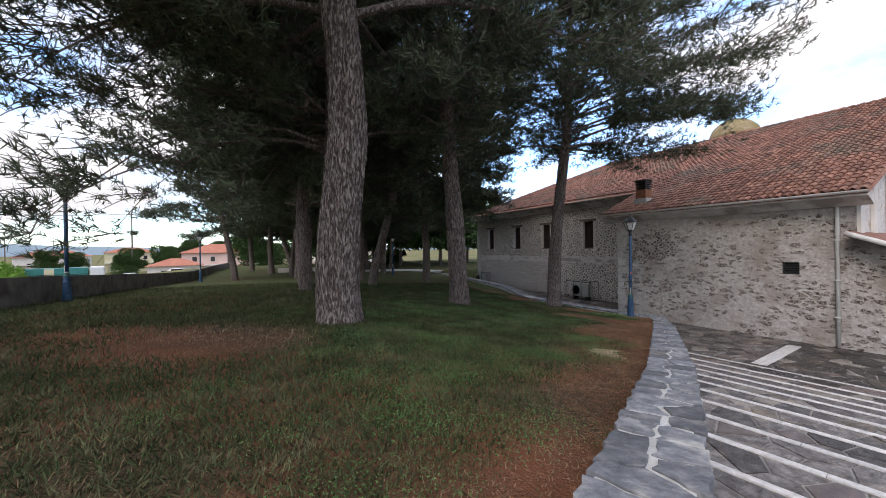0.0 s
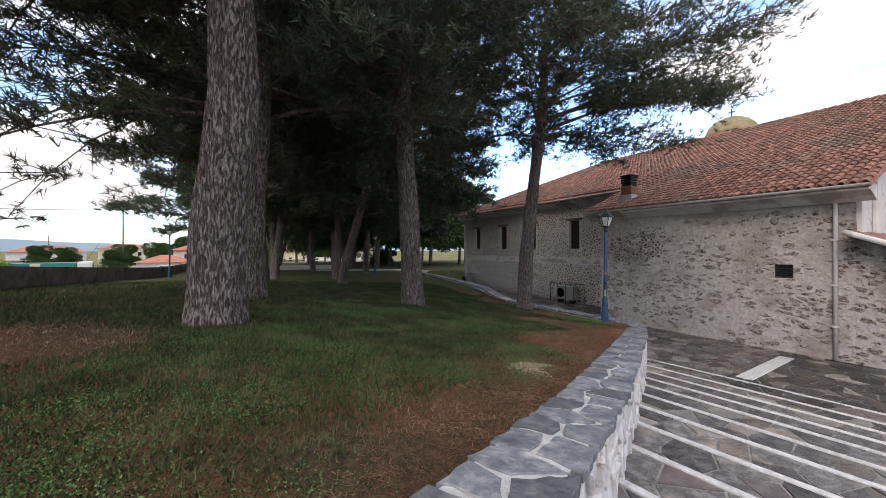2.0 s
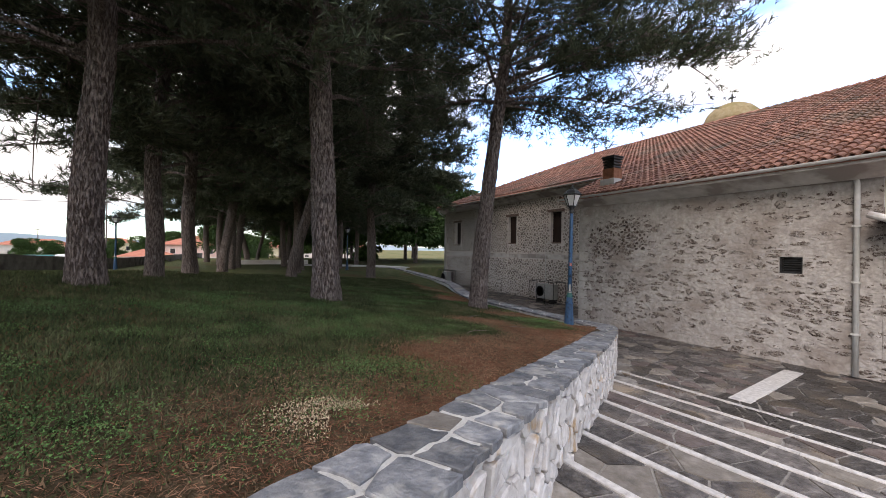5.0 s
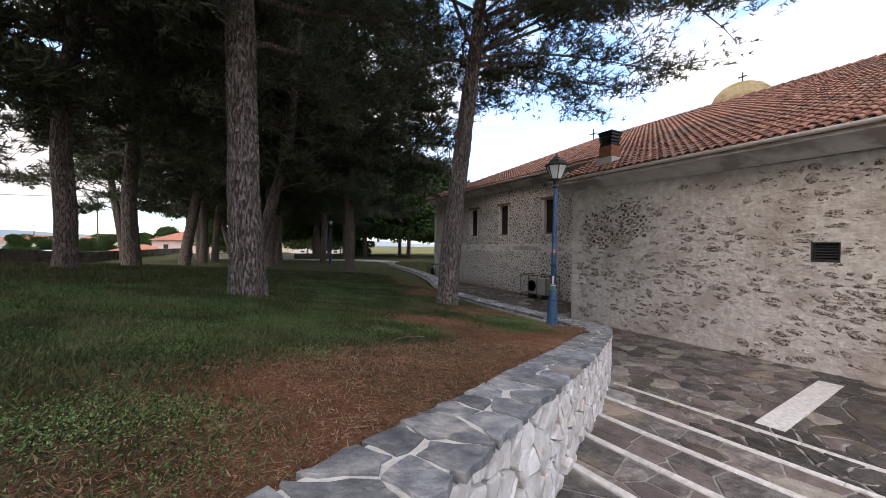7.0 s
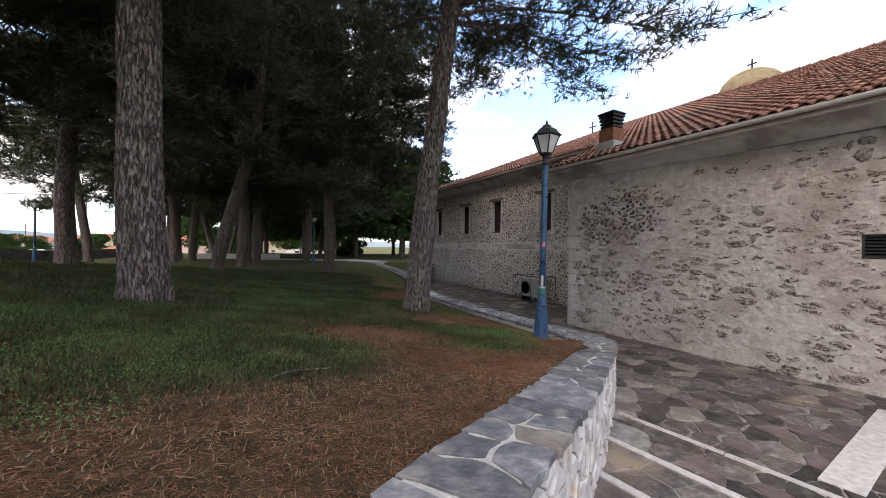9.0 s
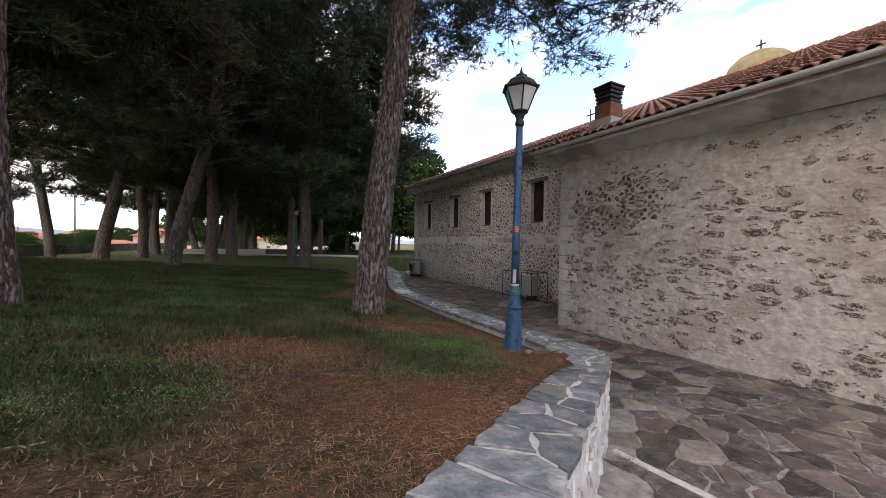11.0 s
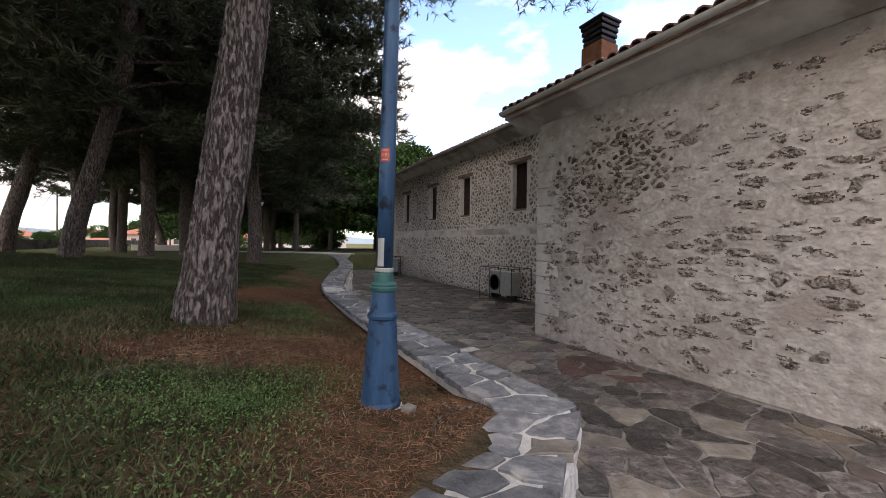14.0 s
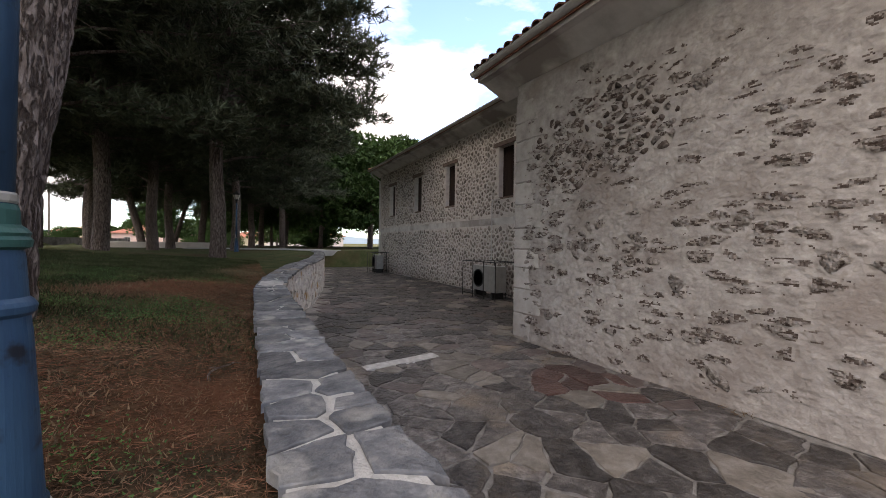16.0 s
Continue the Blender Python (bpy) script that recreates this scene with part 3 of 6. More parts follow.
# band on the long wall
bm = box((0.05, -0.012, 2.2), (FAR_Y1 - FAR_Y0 - 0.02, 0.0, 2.42), FACE_F)
tagged(part("trim_band", bm, M_CONCRETE), "pale concrete tie band across the rubble wall", "trim", kind="structure")

for i, w in enumerate(WIN):
    win = thing("window_%d" % (i + 1), "narrow dark wooden shuttered window in a deep reveal", "window", kind="structure")
    part("shutter", box((w[0] + 0.06, 0.2, w[2] + 0.06), (w[0] + 0.355, 0.24, w[3] - 0.06), FACE_F, 0.008), M_WOOD, win)
    part("shutter", box((w[0] + 0.365, 0.2, w[2] + 0.06), (w[1] - 0.06, 0.24, w[3] - 0.06), FACE_F, 0.008), M_WOOD, win)
    bm = bmesh.new()
    for lo, hi in (((w[0], 0.17, w[2]), (w[0] + 0.06, 0.26, w[3])), ((w[1] - 0.06, 0.17, w[2]), (w[1], 0.26, w[3])),
                   ((w[0] + 0.06, 0.17, w[3] - 0.06), (w[1] - 0.06, 0.26, w[3])), ((w[0] + 0.06, 0.17, w[2]), (w[1] - 0.06, 0.26, w[2] + 0.06))):
        add_box(bm, lo, hi, FACE_F)
    part("window_frame", bm, M_WOOD, win)
    part("lintel", box((w[0] - 0.2, -0.05, w[3] + 0.005), (w[1] + 0.2, 0.16, w[3] + 0.14), FACE_F, 0.012), M_LINTEL, win, "weathered brown lintel beam")
    part("window_sill", box((w[0] + 0.004, -0.012, w[2] - 0.06), (w[1] - 0.004, 0.16, w[2] + 0.004), FACE_F, 0.008), M_LINTEL, win)

# vent in the near wall
vent = thing("wall_vent", "small square dark iron louvre vent in the rubble wall", "vent")
part("backing", box((VENT[0], 0.3, VENT[2]), (VENT[1], 0.34, VENT[3]), FACE_N), M_BLACK, vent)
bm = bmesh.new()
for lo, hi in (((VENT[0], 0.03, VENT[2]), (VENT[0] + 0.03, 0.1, VENT[3])), ((VENT[1] - 0.03, 0.03, VENT[2]), (VENT[1], 0.1, VENT[3])),
               ((VENT[0] + 0.03, 0.03, VENT[2]), (VENT[1] - 0.03, 0.1, VENT[2] + 0.03)), ((VENT[0] + 0.03, 0.03, VENT[3] - 0.03), (VENT[1] - 0.03, 0.1, VENT[3]))):
    add_box(bm, lo, hi, FACE_N)
part("frame", bm, M_BLACK, vent)
for i in range(6):
    z = VENT[2] + 0.05 + i * 0.055
    bm = box((VENT[0] + 0.032, -0.03, -0.004), (VENT[1] - 0.032, 0.03, 0.004), FACE_N @ Matrix.Translation((0, 0.07, z)) @ Matrix.Rotation(radians(35), 4, 'X'))
    part("slat", bm, M_BLACK, vent)

# ---- roof ----
ROOF_K, EAVE_X, EAVE_Z = 0.42, 14.45, 4.58
RIDGE_X = 27.5
ROOF_S, ROOF_N_NEAR, ROOF_N = 2.95, 11.45, 27.1
FEAVE_X = 17.35


def roof_z(x):
    return EAVE_Z + ROOF_K * (x - EAVE_X)


HIP_Y = 20.5
RZ = roof_z(RIDGE_X)
rv = [(EAVE_X, ROOF_S, EAVE_Z), (EAVE_X, ROOF_N_NEAR, EAVE_Z), (FEAVE_X, ROOF_N_NEAR, roof_z(FEAVE_X)), (FEAVE_X, ROOF_N, roof_z(FEAVE_X)),
      (RIDGE_X, HIP_Y, RZ), (RIDGE_X, ROOF_S, RZ), (2 * RIDGE_X - FEAVE_X, ROOF_N, roof_z(FEAVE_X)), (2 * RIDGE_X - FEAVE_X, ROOF_S, roof_z(FEAVE_X))]
lift = 0.1
bm = bmesh.new()
top = [bm.verts.new(v) for v in rv]
low = [bm.verts.new((x, y, z - lift)) for x, y, z in rv]
for f in ((0, 5, 4, 3, 2, 1), (3, 4, 6), (4, 5, 7, 6)):
    bm.faces.new([top[i] for i in f])
    bm.faces.new([low[i] for i in f[::-1]])
for a, b in ((0, 1), (1, 2), (2, 3), (3, 6), (6, 7), (5, 0), (7, 5)):
    bm.faces.new((top[a], top[b], low[b], low[a]))
roof = part("roof", bm, M_TILE)
tagged(roof, "weathered red clay barrel tile roof with lichen streaks", "roof", kind="structure")

# eave slabs, gutters
bm = bmesh.new()
prof = [(15.12, 4.2), (14.62, 4.42), (14.5, 4.43), (14.5, 4.55), (15.12, 4.6)]
def run_profile(bm, prof, y0, y1, skew=0.0):
    a = [bm.verts.new((x, y0, z)) for x, z in prof]
    b = [bm.verts.new((x + skew, y1, z)) for x, z in prof]
    for k in range(len(prof)):
        bm.faces.new((a[k], a[(k + 1) % len(prof)], b[(k + 1) % len(prof)], b[k]))
    bm.faces.new(a[::-1])
    bm.faces.new(b)
run_profile(bm, prof, ROOF_S + 0.05, ROOF_N_NEAR - 0.03)
tagged(part("eave_near", bm, M_CONCRETE), "coved grey concrete eave with damp stains", "eave", kind="structure")
bm = bmesh.new()
run_profile(bm, [(x + 2.9, z + 1.2) for x, z in prof], ROOF_N_NEAR - 0.4, ROOF_N - 0.03)
tagged(part("eave_far", bm, M_CONCRETE), "coved grey concrete eave of the long block", "eave", kind="structure")


def gutter(y0, y1, x, z):
    bm = bmesh.new()
    prof = [(math.cos(t) * 0.07, math.sin(t) * 0.07) for t in np.linspace(math.pi, 2 * math.pi, 9)]
    prof += [(c * 0.9, s * 0.9) for c, s in prof[::-1]]
    run_profile(bm, [(x + c, z + s) for c, s in prof], y0, y1)
    return tagged(part("gutter", bm, M_GUTTER), "half-round grey metal eave gutter", "gutter")


gutter(ROOF_S, ROOF_N_NEAR, EAVE_X - 0.03, EAVE_Z - 0.01)
gutter(ROOF_N_NEAR + 0.05, ROOF_N, FEAVE_X - 0.03, roof_z(FEAVE_X) - 0.01)

pipe = thing("downpipe", "pale grey metal rainwater downpipe on the rubble wall", "downpipe")
PX = 7.12
pts = [FACE_N @ Vector(p) for p in ((PX - 0.12, -0.5, 4.52), (PX - 0.12, -0.49, 4.44), (PX - 0.02, -0.12, 4.24), (PX, -0.08, 4.12), (PX, -0.08, 0.02))]
part("pipe", tube(pts, [0.05] * 5, 10), M_GUTTER, pipe, smooth=True)
for z in (3.2, 2.0, 0.9):
    part("bracket", box((PX - 0.065, -0.14, z), (PX + 0.065, -0.0, z + 0.04), FACE_N), M_GUTTER, pipe)
pipe2 = thing("downpipe", "thin grey downpipe at the far corner of the long block", "downpipe")
part("pipe", tube([(17.25, 26.4, 5.6), (17.3, 26.4, 5.4), (17.8, 26.4, 5.1), (17.8, 26.4, 0)], [0.045] * 4, 8), M_GUTTER, pipe2, smooth=True)

# chimney
chim = thing("chimney", "brick chimney with a black louvred metal cowl", "chimney", at=(15.62, 10.0, 0))
part("brick_shaft", box((-0.23, -0.23, roof_z(15.3)), (0.23, 0.23, 5.62), None, 0.015), M_BRICK, chim)
part("flashing", box((-0.3, -0.3, roof_z(15.3) - 0.05), (0.3, 0.3, roof_z(15.95) + 0.03), None, 0.02), M_GUTTER, chim)
for i in range(4):
    part("louvre", box((-0.21 - 0.012 * i, -0.21 - 0.012 * i, 5.64 + i * 0.1), (0.21 + 0.012 * i, 0.21 + 0.012 * i, 5.71 + i * 0.1), None, 0.012), M_BLACK, chim)
part("core", box((-0.14, -0.14, 5.6), (0.14, 0.14, 6.0)), M_BLACK, chim)
part("cap", box((-0.27, -0.27, 6.02), (0.27, 0.27, 6.07), None, 0.015), M_BLACK, chim)

# dome with drum and cross
dome = thing("dome", "lichen-stained ochre dome on a pale drum with a cross", "dome", at=(30.0, 12.5, 0.2))
part("shell", lathe([(1.47, 10.25), (1.51, 10.3), (1.45, 10.55), (1.29, 10.93), (0.99, 11.25), (0.58, 11.47), (0.2, 11.56), (0.02, 11.57)], 28), M_DOME, dome, smooth=True)
part("drum", lathe([(1.36, 7.0), (1.36, 10.05), (1.54, 10.08), (1.54, 10.22), (1.36, 10.24)], 28), M_PALE, dome)
bm = box((-0.03, -0.03, 11.55), (0.03, 0.03, 12.15))
add_box(bm, (-0.031, -0.2, 11.88), (0.031, 0.2, 11.94))
part("cross", bm, M_BLACK, dome)

crossf = thing("roof_cross", "small iron cross standing on the roof end", "cross", at=(RIDGE_X, HIP_Y, RZ - 0.02))
part("post", box((-0.03, -0.03, 0), (0.03, 0.03, 0.9)), M_BLACK, crossf)
part("arm", box((-0.03, -0.3, 0.52), (0.032, 0.3, 0.58)), M_BLACK, crossf)

# gable wall on the sunny side, in paler stone to look sunlit; lean-to roof of the annex
SOUTH_Y = CN.y - NEAR_LEN * 0.999
gable = [(15.8, -0.3), (37.0, -0.3), (37.0, roof_z(18.0) - 0.2), (RIDGE_X, RZ - 0.16), (15.32, roof_z(15.32) - 0.2), (15.32, 3.6), (15.8, 3.6)]
wall_south = part("wall_south", upright_prism(gable, Matrix.Translation((0, SOUTH_Y, 0)), 0.45), M_FACESTONE)
tagged(wall_south, "gable wall with flat pilasters, in pale stone for a sunlit look", "wall", kind="structure")
for x in (15.34, 16.6, 18.2, 20.0):
    part("pilaster", box((x, SOUTH_Y - 0.1, 2.0), (x + 0.34, SOUTH_Y - 0.004, roof_z(x) - 0.3), None, 0.01), M_PALE, wall_south)
annex = thing("annex_roof", "low red tiled lean-to roof with a white gutter", "roof")
bm = bmesh.new()
lt = [(14.62, SOUTH_Y + 0.03), (18.6, SOUTH_Y + 0.03 - 0.14), (18.6, 0.55), (14.62, 0.55)]
va = [bm.verts.new((x, y, 3.46 - VERGE_K * (SOUTH_Y - y))) for x, y in lt]
vb = [bm.verts.new((x, y, 3.36 - VERGE_K * (SOUTH_Y - y))) for x, y in lt]
bm.faces.new(va)
bm.faces.new(vb[::-1])
for k in range(4):
    bm.faces.new((va[k], vb[k], vb[(k + 1) % 4], va[(k + 1) % 4]))
part("roof_slope", bm, M_TILE, annex)
part("verge_gutter", tube([(14.58, SOUTH_Y + 0.06, 3.41), (14.58, 0.5, 3.41 - VERGE_K * (SOUTH_Y - 0.5))], [0.07, 0.07], 10), M_CONCRETE, annex, "white verge gutter")
# dark strip stands for the shadowed gap beneath the verge gutter
part("soffit", upright_prism([(0, 3.26), (0, 3.34), (2.7, 3.34 - VERGE_K * 2.7), (2.7, 3.26 - VERGE_K * 2.7)], FACE_A @ Matrix.Translation((0, -0.36, 0)), 0.32), M_WOOD, annex, "dark strip for the shadowed gap under the gutter")

# ---- air conditioners in cages ----
def aircon(y0, y1, label):
    ac = thing("air_conditioner", label, "air conditioner", "outdoor air conditioners", at=(17.35, (y0 + y1) / 2, 0))
    w = (y1 - y0) / 2
    part("casing", box((-0.18, -w + 0.25, 0.2), (0.2, w - 0.25, 0.95), None, 0.02), M_WHITE, ac)
    fan = lathe([(0.27, 0.0), (0.27, 0.02), (0.22, 0.02), (0.2, 0.008), (0.02, 0.008)], 20)
    bmesh.ops.transform(fan, verts=fan.verts, matrix=Matrix.Translation((-0.185, w * 0.3, 0.57)) @ Matrix.Rotation(-math.pi / 2, 4, 'Y'))
    part("fan_grille", fan, M_BLACK, ac)
    for s in (-0.5, 0.5):
        part("foot", box((-0.2, s * w - 0.04, 0.0), (0.2, s * w + 0.04, 0.2), None, 0.008), M_BLACK, ac)
    bars = []
    for x in (-0.38, 0.42):
        for y in (-w, -w / 3, w / 3, w):
            bars.append(((x, y, 0), (x, y, 1.08)))
        for z in (0.1, 1.08):
            bars.append(((x, -w, z), (x, w, z)))
    for y in (-w, w):
        bars.append(((-0.38, y, 1.08), (0.42, y, 1.08)))
    for a, b in bars:
        part("cage_bar", tube([a, b], [0.014, 0.014], 6), M_BLACK, ac)
    return ac


ac1 = aircon(14.15, 15.85, "white air conditioner in a black iron cage by the wall")
ac2 = aircon(24.7, 25.9, "small white air conditioner in an iron cage at the corner")
pipe3 = thing("cable_pipe", "thin pale conduit from window to air conditioner", "conduit")
part("conduit", tube([FACE_F @ Vector(p) for p in ((11.35, -0.02, 3.02), (11.0, -0.03, 2.98), (10.95, -0.03, 2.9), (10.95, -0.03, 1.0))], [0.018] * 4, 8), M_GUTTER, pipe3)


# ---- lamps ----
def lamp_post(at, label, lean=0.0):
    lamp = thing("street_lamp", label, "street lamp", "garden lamp posts", at=at)
    lamp.matrix_basis = pose(*at, 0, lean, 0)
    part("foot_ring", lathe([(0.128, -0.05), (0.128, 0.0), (0.12, 0.015)], 20), M_MORTAR, lamp)
    part("base", lathe([(0.114, 0.0), (0.114, 0.035), (0.107, 0.05), (0.103, 0.1), (0.08, 0.45), (0.077, 0.47), (0.076, 0.49), (0.085, 0.5), (0.087, 0.515), (0.082, 0.525), (0.072, 0.535), (0.065, 0.63), (0.062, 0.645)], 40), M_BLUE, lamp)
    part("collar", lathe([(0.062, 0.645), (0.075, 0.652), (0.077, 0.668), (0.071, 0.676), (0.074, 0.684), (0.066, 0.695), (0.056, 0.703), (0.054, 0.737), (0.05, 0.75)], 32), M_TEAL, lamp, "green painted collar")
    part("pole", lathe([(0.046, 0.75), (0.045, 1.4), (0.041, 2.3), (0.037, 2.57)], 16), M_BLUE, lamp, smooth=True)
    part("worn_ring", lathe([(0.048, 0.752), (0.051, 0.757), (0.051, 0.772), (0.048, 0.777)], 16), M_WHITE, lamp, "worn white painted ring")
    bm = bmesh.new()
    angs = np.linspace(radians(195), radians(245), 5)
    q0 = [bm.verts.new((0.0475 * math.cos(t), 0.0475 * math.sin(t), 0.785)) for t in angs]
    q1 = [bm.verts.new((0.047 * math.cos(t), 0.047 * math.sin(t), 0.94)) for t in angs]
    for k in range(4):
        bm.faces.new((q0[k], q0[k + 1], q1[k + 1], q1[k]))
    part("worn_patch", bm, M_WHITE, lamp, "flaked white paint patch")
    part("top_collar", lathe([(0.036, 2.56), (0.052, 2.58), (0.052, 2.61), (0.04, 2.64), (0.06, 2.7), (0.09, 2.72), (0.096, 2.735)], 16), M_BLACK, lamp)
    lan = bmesh.new()
    lo, hi, z0, z1 = 0.095, 0.19, 2.735, 2.98
    ql = [lan.verts.new((lo * math.cos(t), lo * math.sin(t), z0)) for t in np.arange(6) * math.pi / 3]
    qh = [lan.verts.new((hi * math.cos(t), hi * math.sin(t), z1)) for t in np.arange(6) * math.pi / 3]
    for k in range(6):
        lan.faces.new((ql[k], ql[(k + 1) % 6], qh[(k + 1) % 6], qh[k]))
    lan.faces.new(ql[::-1])
    part("glass", lan, M_LANTERN, lamp, "frosted lantern glass")
    for t in np.arange(6) * math.pi / 3:
        c, s = math.cos(t), math.sin(t)
        part("lantern_bar", tube([(lo * c, lo * s, z0), (hi * c * 1.02, hi * s * 1.02, z1)], [0.01, 0.01], 5), M_BLACK, lamp)
    part("lantern_rim", lathe([(0.185, 2.97), (0.22, 2.98), (0.225, 2.995), (0.17, 3.01)], 6), M_BLACK, lamp)
    part("hood", lathe([(0.195, 3.005), (0.15, 3.07), (0.1, 3.105), (0.07, 3.115), (0.07, 3.14), (0.03, 3.16), (0.012, 3.2), (0.004, 3.24)], 6), M_BLACK, lamp)
    return lamp


LAMP = (10.33, 7.12, lawn_z(10.33, 7.12) - 0.02)
lamp = lamp_post(LAMP, "blue iron garden lamp post with worn paint and lantern", 1.0)
bm = bmesh.new()
angs = np.linspace(radians(200), radians(262), 6)
q0 = [bm.verts.new((0.0475 * math.cos(t), 0.0475 * math.sin(t), 1.36)) for t in angs]
q1 = [bm.verts.new((0.047 * math.cos(t), 0.047 * math.sin(t), 1.43)) for t in angs]
for k in range(5):
    bm.faces.new((q0[k], q0[k + 1], q1[k + 1], q1[k]))
part("sticker", bm, M_RED, lamp, "small red paper sticker")
for zb in (1.368, 1.418):
    bm = bmesh.new()
    q0 = [bm.verts.new((0.0482 * math.cos(t), 0.0482 * math.sin(t), zb)) for t in angs[1:5]]
    q1 = [bm.verts.new((0.0482 * math.cos(t), 0.0482 * math.sin(t), zb + 0.005)) for t in angs[1:5]]
    for k in range(3):
        bm.faces.new((q0[k], q0[k + 1], q1[k + 1], q1[k]))
    part("print_line", bm, M_WHITE, lamp)
font = bpy.data.curves.new("figures", 'FONT')
font.body, font.size, font.align_x = "4183", 0.026, 'CENTER'
flat_text = new("figures", font)
figures = bpy.data.meshes.new_from_object(flat_text.evaluated_get(bpy.context.evaluated_depsgraph_get()))
bpy.data.objects.remove(flat_text)
for v in figures.vertices:
    t = radians(231) + v.co.x / 0.0485
    v.co = (0.0485 * math.cos(t), 0.0485 * math.sin(t), 1.386 + v.co.y)
figures.materials.clear()
figures.materials.append(M_WHITE)
figures_ob = new("figures", figures)
figures_ob.parent = lamp
tagged(figures_ob, label="white printed figures 4183")
for x, y in ((-4.25, 12.9), (-2.5, 28.9), (10.6, 28.0)):
    lamp_post((x, y, lawn_z(x, y) - 0.02), "dark blue iron garden lamp post on the lawn")

# ---- boundary wall on the lawn's far side ----
bm = bmesh.new()
rows = []
for (x, y), (x2, y2) in zip(BOUND, offset(BOUND, 0.25)):
    z = lawn_z(x, y)
    rows.append([bm.verts.new(v) for v in ((x, y, z - 0.5), (x, y, z + 0.66), (x2, y2, z + 0.66), (x2, y2, z - 0.5))])
for a, b in zip(rows, rows[1:]):
    for k in range(4):
        bm.faces.new((a[k], b[k], b[(k + 1) % 4], a[(k + 1) % 4]))
tagged(part("wall_boundary", bm, M_GREYWALL), "low grey stained concrete boundary wall", "wall", kind="structure")


# ---- pine trees ----
def needle_cloud(name, tufts, mat, parent, rng, needles=10, length=0.22, width=0.012, label=""):
    """One crown: tufts of thin needles at the given points, each tuft pointing its own way."""
    n = len(tufts)
    c = np.repeat(np.array([t[0] for t in tufts]), needles, 0)
    d = np.repeat(np.array([t[1] for t in tufts]), needles, 0)
    w = rng.normal(size=c.shape) * 0.62 + d
    w /= np.linalg.norm(w, axis=1)[:, None]
    side = np.cross(w, rng.normal(size=c.shape))
    side /= np.linalg.norm(side, axis=1)[:, None] + 1e-9
    ln = length * rng.uniform(0.6, 1.3, (len(c), 1))
    root = c + d * rng.uniform(-0.3, 0.25, (len(c), 1)) * length * 1.6
    v = np.stack([root - side * width, root + side * width, root + w * ln], 1).reshape(-1, 3)
    me = bpy.data.meshes.new(name)
    me.vertices.add(len(v))
    me.vertices.foreach_set("co", v.ravel())
    me.loops.add(len(v))
    me.loops.foreach_set("vertex_index", np.arange(len(v)))
    me.polygons.add(len(c))
    me.polygons.foreach_set("loop_start", np.arange(len(c)) * 3)
    me.materials.append(mat)
    me.update(calc_edges=True)
    ob = new(name, me)
    ob.parent = parent
    return tagged(ob, label=label)


